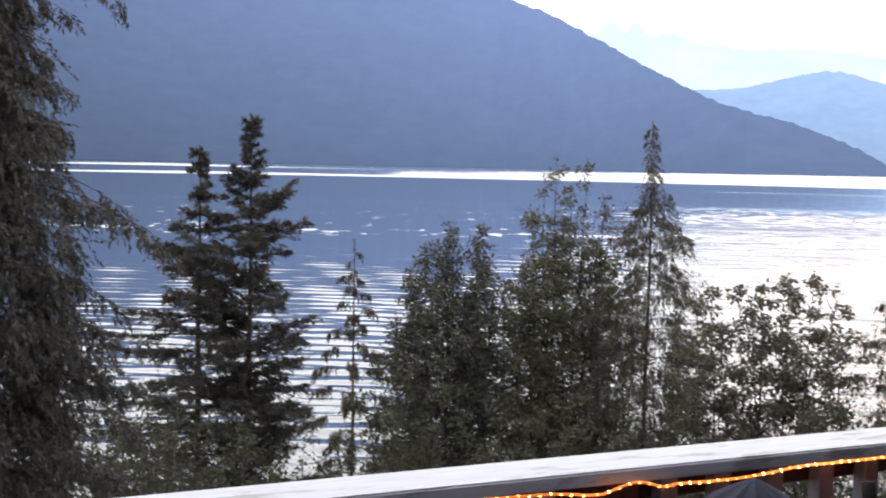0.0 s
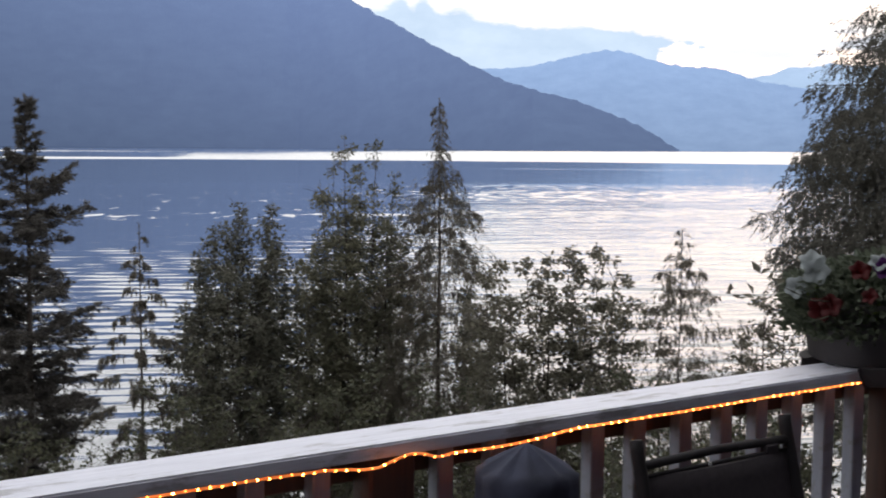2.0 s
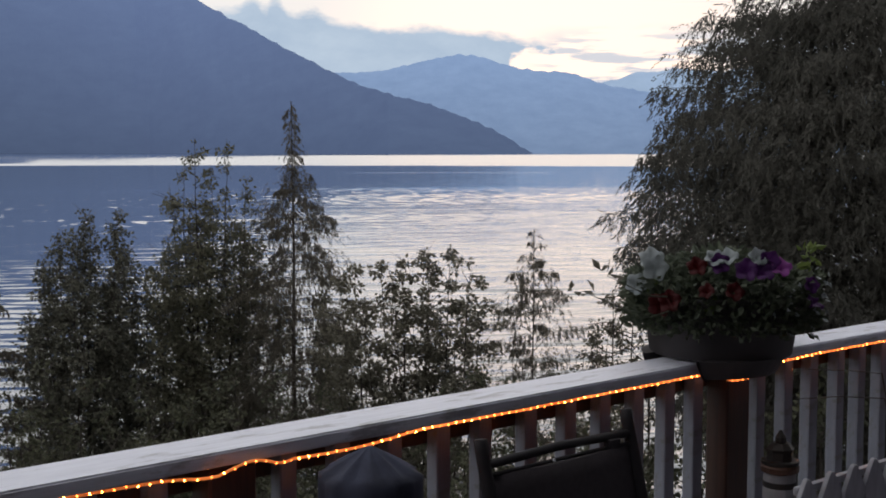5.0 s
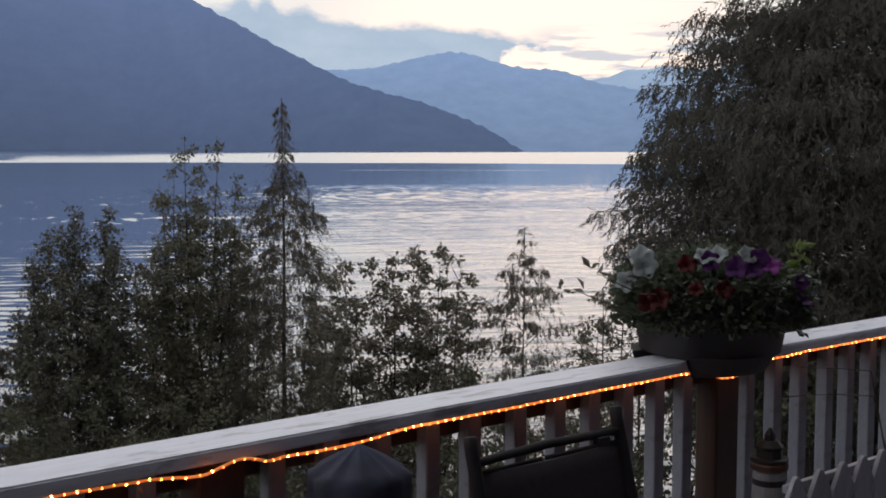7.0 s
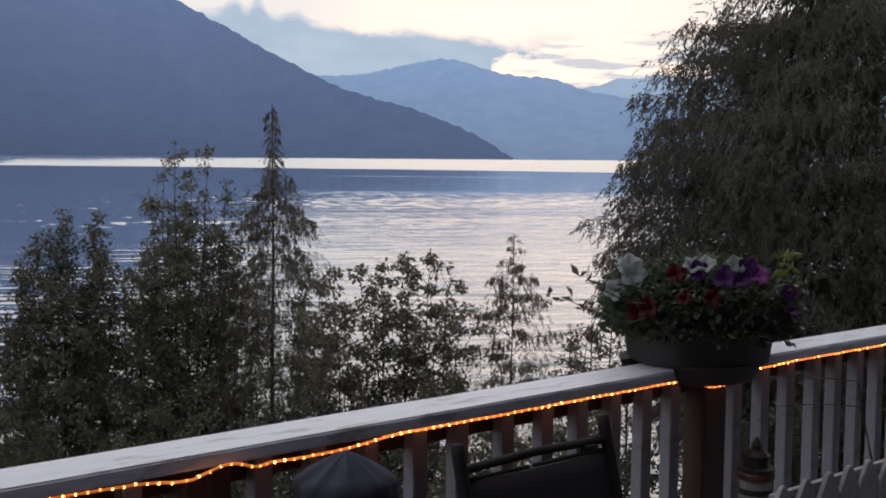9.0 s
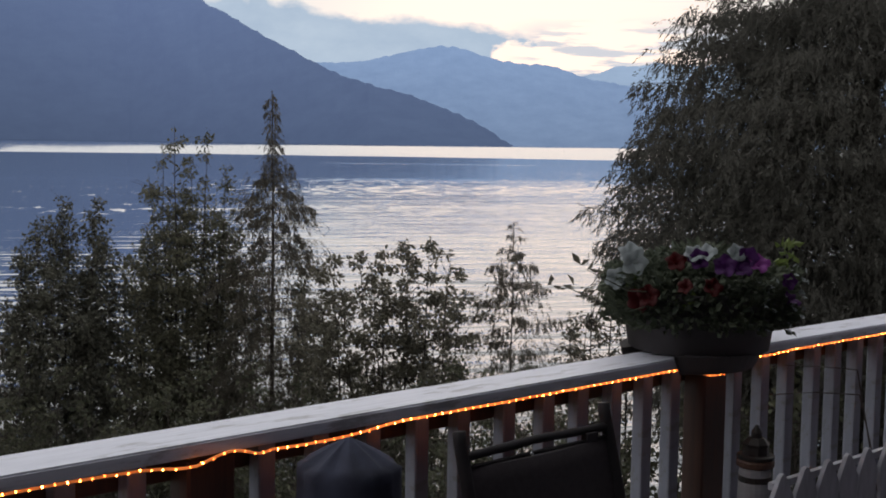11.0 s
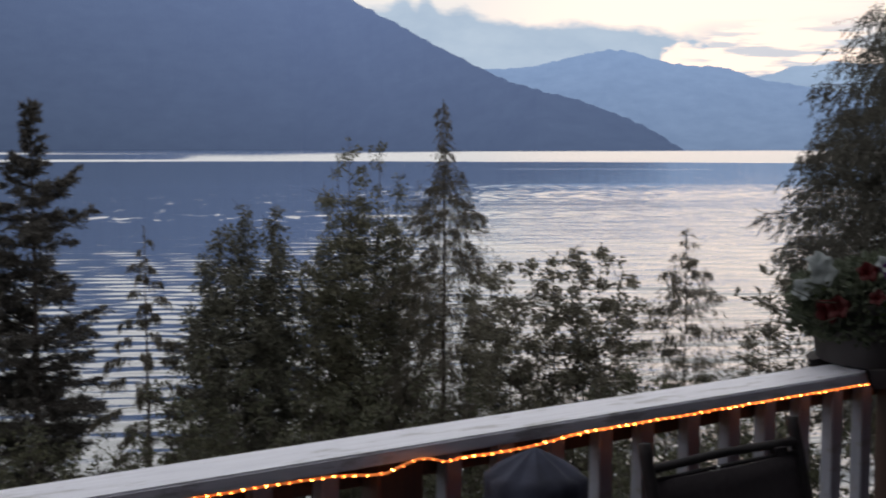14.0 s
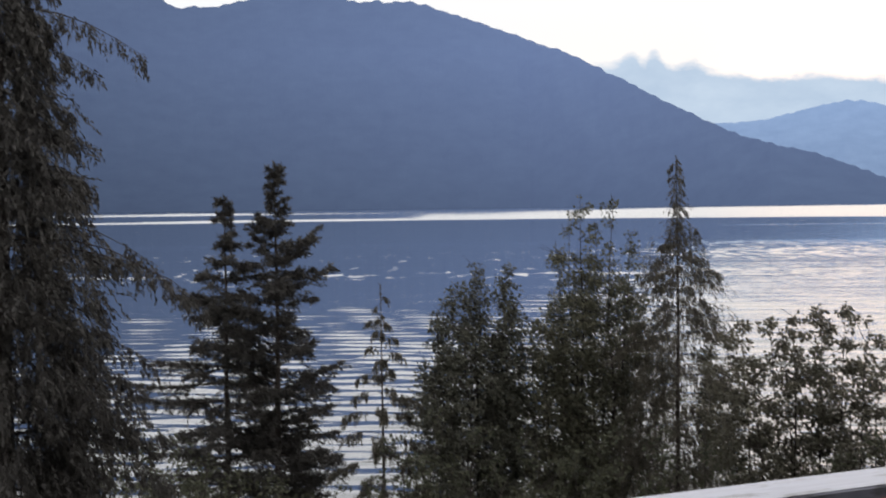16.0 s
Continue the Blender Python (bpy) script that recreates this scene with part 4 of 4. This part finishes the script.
def build_rope_light():
    t = thing("rope_light", RAIL, "glowing amber rope light strung under the cap", "string light")
    pts = [(-0.5, 0.966), (0.3, 0.968), (0.84, 0.969), (0.96, 0.966), (1.0, 0.965), (1.077, 0.957), (1.103, 0.958), (1.13, 0.963), (1.152, 0.972), (1.177, 0.976), (1.2, 0.974), (1.217, 0.966), (1.234, 0.961), (1.263, 0.96), (1.302, 0.959), (1.383, 0.956), (1.483, 0.957), (1.557, 0.963), (1.634, 0.971), (1.796, 0.971), (1.936, 0.967), (2.065, 0.97), (2.264, 0.974), (2.526, 0.969), (2.6, 0.968), (2.66, 0.966), (2.70, 0.95), (2.74, 0.943), (2.84, 0.946), (2.88, 0.952), (2.91, 0.963), (3.119, 0.966), (3.147, 0.969), (3.454, 0.97), (3.8, 0.968), (4.4, 0.966), (5.0, 0.968)]
    ss, zz = [p[0] + 0.062 for p in pts], [p[1] for p in pts]
    fine = np.arange(-0.5, 5.0, 0.0118)
    hz = np.interp(fine, ss, zz)
    hz = np.where((abs(fine - 1.232) < 0.07), hz, np.minimum(hz - 0.005, 0.9635))
    hz = np.convolve(np.pad(hz, 2, mode="edge"), np.ones(5) / 5, mode="valid")
    def dd(s):
        tuck = 0.022 - 0.026 * min(max((0.12 - abs(s - 1.232)) / 0.05, 0), 1) - 0.03 * min(max((0.13 - abs(s - 2.86)) / 0.03, 0), 1)
        return 2.010 + tuck - 0.0175 * max(s - 2.7, 0)
    part("tube", tubes([[((s, dd(s), z), 0.0029) for s, z in zip(fine, hz)]], 8), rope_glow, t, smooth=True)
    bm = bmesh.new()
    bmesh.ops.create_icosphere(bm, subdivisions=1, radius=0.003)
    me = bpy.data.meshes.new("bulb")
    bm.to_mesh(me)
    bm.free()
    me.materials.append(bulb_glow)
    for s, z in list(zip(fine, hz))[::2]:
        part("bulb", me, None, t, at=pose(s, dd(s) - 0.001, z + random.uniform(-0.001, 0.001)))


build_railing()
build_deck()
build_rope_light()


# ---- things on the deck ----
def build_chair():
    t = thing("patio_chair", local(1.985, 1.87), "dark metal patio chair with black sling back", "chair")
    w = 0.237
    rod = lambda pts, r: tubes([[(p, r) for p in pts]], 8)
    for sx in (-1, 1):
        part("back_post", rod([(sx * w, -0.11, 0.40), (sx * w, -0.07, 0.55), (sx * w, -0.02, 0.75), (sx * w, 0.03, 0.93), (sx * w, 0.034, 0.955)], 0.015), dark_metal, t, smooth=True)
        part("leg", rod([(sx * w, -0.1, 0.42), (sx * w, -0.02, 0.0)], 0.014), dark_metal, t, smooth=True)
        part("leg", rod([(sx * w, -0.55, 0.62), (sx * w, -0.56, 0.42), (sx * w, -0.58, 0.0)], 0.014), dark_metal, t, smooth=True)
        part("armrest", rod([(sx * w, -0.04, 0.64), (sx * w, -0.3, 0.655), (sx * w, -0.57, 0.63)], 0.017), dark_metal, t, smooth=True)
    part("top_bar", rod([(-w, 0.02, 0.9), (0, 0.03, 0.903), (w, 0.02, 0.9)], 0.011), dark_metal, t, smooth=True)
    part("back_rail", rod([(-w, 0.014, 0.878), (0, 0.01, 0.88), (w, 0.014, 0.878)], 0.005), dark_metal, t, smooth=True)
    part("tie", box(0.15, 0.19, 0.006, 0.028, 0.872, 0.897, 0.002), sling, t)
    part("screw", lathe([(0.004, 0.0), (0.0042, 0.003), (0.002, 0.005)], 10), steel, t, "bright round screw head", at=pose(-0.052, -0.006, 0.886, 90, 0, 0))
    part("seat_rail", rod([(-w, -0.56, 0.42), (w, -0.56, 0.42)], 0.012), dark_metal, t, smooth=True)

    def sheet(rows, th):
        v, f = [], []
        n = 9
        for y, z in rows:
            for i in range(n):
                u = i / (n - 1) * 2 - 1
                v.append((u * (w - 0.006), y - 0.016 * (1 - u * u), z - 0.003 * (1 - u * u)))
        m = len(v)
        v += [(x, y - th, z - th * 0.3) for x, y, z in v]
        k = len(rows)
        for j in range(k - 1):
            for i in range(n - 1):
                q = (j * n + i, j * n + i + 1, (j + 1) * n + i + 1, (j + 1) * n + i)
                f += [q, tuple(m + e for e in reversed(q))]
        for i in range(n - 1):
            f += [(i + 1, i, m + i, m + i + 1), ((k - 1) * n + i, (k - 1) * n + i + 1, m + (k - 1) * n + i + 1, m + (k - 1) * n + i)]
        return v, f
    part("backrest", sheet([(-0.1, 0.43), (-0.06, 0.58), (-0.015, 0.74), (0.012, 0.84), (0.02, 0.879)], 0.006), sling, t, "black woven sling fabric", smooth=True)
    part("seat", sheet([(-0.56, 0.43), (-0.4, 0.415), (-0.25, 0.41), (-0.1, 0.43)], 0.006), sling, t, "black woven sling fabric", smooth=True)


def build_cover():
    # only the cloth is modelled; what it covers is unknown
    t = thing("fabric_cover", local(1.415, 1.86), "charcoal cloth cover with pleated cone top", "cover")
    rng = np.random.default_rng(3)
    ph = rng.uniform(0, 6.28, 4)

    def folds(a, z):
        if z > 0.95:          # cloth stretched over ribs that meet at the tip
            return 1.06 - 0.26 * abs(math.sin(4.5 * a + ph[3])) ** 0.7 + 0.025 * math.sin(17 * a + ph[2] + 40 * z)
        k = 0.035
        return 1 + k * math.sin(6 * a + ph[0]) + 0.5 * k * math.sin(11 * a + ph[1] + z * 9) + 0.012 * math.sin(23 * a + ph[2] + 14 * z)
    prof = [(0.17, 0.0), (0.168, 0.12), (0.15, 0.4), (0.122, 0.62), (0.108, 0.78), (0.101, 0.86), (0.1, 0.925), (0.1, 0.946), (0.089, 0.956), (0.061, 0.973), (0.033, 0.988), (0.011, 0.999), (0.004, 1.002)]
    part("cloth", lathe(prof, 64, folds), cover_cloth, t, smooth=True)
    part("hem_cord", tubes([[((0.173 * math.cos(a) * folds(a, 0.05), 0.173 * math.sin(a) * folds(a, 0.05), 0.05), 0.004) for a in np.linspace(0, 6.283, 49)]], 6), dark_metal, t)


def build_lighthouse():
    t = thing("garden_lighthouse", local(2.84, 1.88) @ Matrix.Diagonal((0.76, 0.76, 0.975, 1)), "white wooden ornamental lighthouse with dark bands", "ornament")
    part("tower", lathe([(0.085, 0.0), (0.083, 0.03), (0.058, 0.70), (0.056, 0.715)], 20), plastic_white, t)
    part("band", lathe([(0.0595, 0.675), (0.0605, 0.677), (0.0598, 0.690), (0.0588, 0.692)], 20), dark_paint, t, "dark painted band")
    part("band", lathe([(0.0735, 0.32), (0.0745, 0.322), (0.0738, 0.345), (0.0725, 0.347)], 20), dark_paint, t, "dark painted band")
    part("gallery", lathe([(0.06, 0.716), (0.068, 0.72), (0.069, 0.733), (0.064, 0.74)], 20), rust_paint, t, "brown gallery rim")
    part("gallery_rail", lathe([(0.066, 0.74), (0.068, 0.742), (0.068, 0.75), (0.064, 0.752)], 20), dark_paint, t)
    part("lantern_room", lathe([(0.046, 0.74), (0.048, 0.745), (0.046, 0.775), (0.05, 0.78), (0.05, 0.784), (0.03, 0.8)], 8), dark_paint, t)
    part("cap", lathe([(0.02, 0.795), (0.02, 0.815), (0.012, 0.825), (0.004, 0.835)], 10), dark_paint, t)
    part("door", box(-0.016, 0.016, -0.068, -0.05, 0.56, 0.625, 0.003), rust_paint, t, "brown painted door")


def build_picket():
    t = thing("picket_fence", local(2.70, 1.75), "low white picket fence section with pointed rounded tops", "fence")
    me = None
    for i in range(9):
        if me is None:
            bm = bmesh.new()
            half = [(0.004, 0.735), (0.013, 0.729), (0.051, 0.668), (0.0535, 0.65), (0.049, 0.625), (0.04, 0.59), (0.04, 0.0)]
            out = [(-x, z) for x, z in reversed(half)] + half
            vs = [bm.verts.new((x, -0.012, z)) for x, z in out]
            face = bm.faces.new(vs)
            ext = bmesh.ops.extrude_face_region(bm, geom=[face])
            bmesh.ops.translate(bm, vec=(0, 0.014, 0), verts=[g for g in ext["geom"] if isinstance(g, bmesh.types.BMVert)])
            bmesh.ops.recalc_face_normals(bm, faces=bm.faces[:])
            bmesh.ops.bevel(bm, geom=bm.edges[:], offset=0.002, segments=1, affect="EDGES")
            me = bpy.data.meshes.new("picket")
            bm.to_mesh(me)
            bm.free()
            me.materials.append(picket_paint)
        part("picket", me, None, t, at=pose(0.063 + i * 0.11, 0, -0.014, 0, random.uniform(-1, 1), 0))
    part("cross_rail", box(0.045, 0.96, 0.01, 0.027, 0.672, 0.694, 0.002), picket_paint, t)
    part("cross_rail", box(0.045, 0.96, 0.009, 0.026, 0.18, 0.21, 0.002), picket_paint, t)


def build_planter():
    S, Dp = 2.838, 2.085
    t = thing("railing_planter", local(S, Dp, 0), "round grey-brown planter straddling the railing cap", "planter")
    part("pot", lathe([(0.184, 1.003), (0.198, 1.008), (0.221, 1.15), (0.229, 1.153), (0.231, 1.175), (0.22, 1.178), (0.207, 1.165), (0.196, 1.14)], 40), pot_clay, t, smooth=True)
    for sg, d0 in ((-1, 0.092), (1, 0.092)):
        v, f = [], []
        ring = []
        for i in range(17):
            a = math.pi * (0.1 + 0.8 * i / 16)
            ring.append((math.cos(a), math.sin(a)))
        for z, r in ((0.956, 0.15), (0.961, 0.17), (0.972, 0.178), (1.012, 0.198)):
            for cx, sy in ring:
                v.append((cx * r * 1.06 - 0.03, sg * max(sy * r, d0), z))
            for cx, sy in reversed(ring):
                v.append((cx * r * 1.04 - 0.03, sg * d0, z))
        n = 34
        for k in range(3):
            for i in range(n):
                f.append((k * n + i, k * n + (i + 1) % n, (k + 1) * n + (i + 1) % n, (k + 1) * n + i))
        f += [tuple(range(n)), tuple(range(3 * n, 4 * n))]
        part("saddle_foot", (v, f), pot_clay, t)
    part("soil", lathe([(0.18, 1.13), (0.184, 1.14), (0.1, 1.15), (0.01, 1.155)], 24), soil_mat, t, smooth=True)

    # flowering plants that fill the pot
    p = thing("petunias", local(S, Dp, 1.15), "mixed petunias in bloom, white, red and purple", "flowers")
    rng = np.random.default_rng(8)
    n = 6800
    a = rng.uniform(0, 6.283, n)
    r = 0.265 * np.sqrt(rng.uniform(0, 1, n))
    h = rng.uniform(-0.02, 1, n) * 0.135 * (1 - (r / 0.31) ** 2) + 0.012
    over = r > 0.2
    h[over] = rng.uniform(-0.07, 0.08, over.sum())
    P = np.stack([r * np.cos(a), r * np.sin(a), h], 1)
    Dv = np.stack([np.cos(a), np.sin(a), np.full(n, 0.3)], 1) + rng.normal(0, 0.6, (n, 3))
    part("foliage", leaves(P, Dv, 0.027, 0.017, rng), petunia_leaf, p)
    stems = []
    for i in range(46):
        q = P[rng.integers(0, n)]
        stems.append([((q[0] * 0.4, q[1] * 0.4, 0.0), 0.003), (q * 0.7 + np.array([0, 0, 0.03]), 0.0025), (q, 0.0018)])
    tagged(part("stemwork", tubes(stems, 5), petunia_leaf, p), kind="stuff")

    def bloom(rad, ruffle, seed):
        rg = np.random.default_rng(seed)
        v, f = [], []
        m = 25
        ph = rg.uniform(0, 6.28)
        for k, (q, z) in enumerate(((0.06, -0.9), (0.2, -0.35), (0.55, -0.08), (0.85, 0.06), (1.0, 0.0))):
            for i in range(m):
                t_ = 2 * math.pi * i / m
                lobe = 1 + 0.13 * math.cos(5 * t_ + ph) * q
                wav = ruffle * q * q * (math.sin(5 * t_ + ph) + 0.6 * math.sin(9 * t_ + ph * 2))
                v.append((rad * q * lobe * math.cos(t_), rad * q * lobe * math.sin(t_), rad * (z + wav)))
        for k in range(4):
            for i in range(m):
                i2 = (i + 1) % m
                f.append((k * m + i, k * m + i2, (k + 1) * m + i2, (k + 1) * m + i))
        return v, f
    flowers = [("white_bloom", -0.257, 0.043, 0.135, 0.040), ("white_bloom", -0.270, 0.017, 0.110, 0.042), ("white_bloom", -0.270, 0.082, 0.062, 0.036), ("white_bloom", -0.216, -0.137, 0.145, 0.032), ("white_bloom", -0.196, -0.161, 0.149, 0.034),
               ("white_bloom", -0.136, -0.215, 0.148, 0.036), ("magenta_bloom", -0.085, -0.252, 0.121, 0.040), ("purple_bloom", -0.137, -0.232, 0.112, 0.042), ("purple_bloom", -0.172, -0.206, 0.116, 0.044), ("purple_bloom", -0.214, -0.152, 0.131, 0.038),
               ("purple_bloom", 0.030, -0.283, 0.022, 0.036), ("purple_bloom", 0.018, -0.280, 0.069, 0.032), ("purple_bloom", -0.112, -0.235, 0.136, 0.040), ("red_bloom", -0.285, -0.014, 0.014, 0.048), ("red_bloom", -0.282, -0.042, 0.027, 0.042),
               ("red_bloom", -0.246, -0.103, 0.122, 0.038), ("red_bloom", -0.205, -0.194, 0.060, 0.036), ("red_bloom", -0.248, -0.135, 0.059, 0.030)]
    petals = {"white_bloom": white_petal, "magenta_bloom": magenta_petal, "purple_bloom": purple_petal, "red_bloom": red_petal}
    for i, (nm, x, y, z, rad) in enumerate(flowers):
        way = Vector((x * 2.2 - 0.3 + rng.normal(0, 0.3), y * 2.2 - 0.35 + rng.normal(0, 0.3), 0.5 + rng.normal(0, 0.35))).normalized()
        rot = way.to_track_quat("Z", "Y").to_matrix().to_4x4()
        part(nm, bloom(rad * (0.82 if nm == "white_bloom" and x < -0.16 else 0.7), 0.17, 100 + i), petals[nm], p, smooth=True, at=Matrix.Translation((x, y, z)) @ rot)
    m = 70
    a = rng.uniform(-2.0, 0.2, m)
    q = np.stack([0.265 * np.cos(a) + rng.normal(0, 0.02, m), 0.265 * np.sin(a) + rng.normal(0, 0.02, m), rng.uniform(-0.07, 0.09, m)], 1)
    for i in range(m):
        part("small_bloom", bloom(0.008, 0.05, 300) if i == 0 else bpy.data.objects["small_bloom"].data, white_petal, p, at=Matrix.Translation(q[i]) @ Euler((rng.uniform(0.4, 1.6), 0, rng.uniform(-1, 1))).to_matrix().to_4x4())
    for c in ((0.132, -0.195, 0.128), (-0.191, -0.1, 0.02), (-0.2, 0.06, 0.05)):
        c = np.array(c)
        part("leaf_tuft", leaves(c + rng.normal(0, 0.012, (16, 3)), rng.normal(0, 1, (16, 3)) + np.array([0, 0, 0.4]), 0.036, 0.022, rng), lime_leaf, p, "lime green leaf tuft")
    sp_ = [((0.17, -0.1, -0.01), 0.002), ((0.25, -0.11, -0.03), 0.0018), ((0.31, -0.1, -0.09), 0.0012)]
    part("trailing_shoot", tubes([[(np.array(a_), b_) for a_, b_ in sp_]], 4), petunia_leaf, p)
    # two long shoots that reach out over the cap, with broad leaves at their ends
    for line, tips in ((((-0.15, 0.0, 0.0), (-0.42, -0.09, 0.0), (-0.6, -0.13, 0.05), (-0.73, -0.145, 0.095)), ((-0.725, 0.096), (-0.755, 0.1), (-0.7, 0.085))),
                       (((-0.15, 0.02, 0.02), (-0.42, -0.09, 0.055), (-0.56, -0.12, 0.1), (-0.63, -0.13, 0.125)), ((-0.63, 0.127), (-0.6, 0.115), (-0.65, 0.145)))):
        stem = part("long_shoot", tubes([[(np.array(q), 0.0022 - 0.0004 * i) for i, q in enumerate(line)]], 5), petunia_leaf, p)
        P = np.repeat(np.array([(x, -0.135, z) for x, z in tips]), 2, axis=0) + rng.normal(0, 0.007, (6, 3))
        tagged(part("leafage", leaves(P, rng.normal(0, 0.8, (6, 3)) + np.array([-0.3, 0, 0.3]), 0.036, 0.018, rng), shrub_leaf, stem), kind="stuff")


def build_stake():
    t = thing("picket_stake", local(2.365, 1.75), "short white wooden stake with rounded top", "stake")
    part("stake", lathe([(0.021, 0.0), (0.021, 0.69), (0.018, 0.708), (0.011, 0.72), (0.003, 0.724)], 14), plastic_white, t, smooth=True)


def build_wires():
    t = thing("bare_twigs", local(3.02, 1.9), "thin bare twigs rising behind the picket panel", "twigs")
    part("twig", tubes([[((0.35, -0.1, 0.0), 0.004), ((0.45, -0.05, 0.5), 0.003), ((0.38, 0, 0.90), 0.0022), ((0.2, 0, 0.93), 0.0018), ((-0.02, 0.0, 0.96), 0.001)]], 5), twig_mat, t)
    part("twig", tubes([[((0.37, -0.1, 0.0), 0.004), ((0.47, -0.05, 0.5), 0.003), ((0.4, 0, 0.82), 0.0022), ((0.15, 0, 0.86), 0.0018), ((-0.1, 0.0, 0.885), 0.001)]], 5), twig_mat, t)


build_chair()
build_cover()
build_lighthouse()
build_picket()
build_stake()
build_planter()
build_wires()
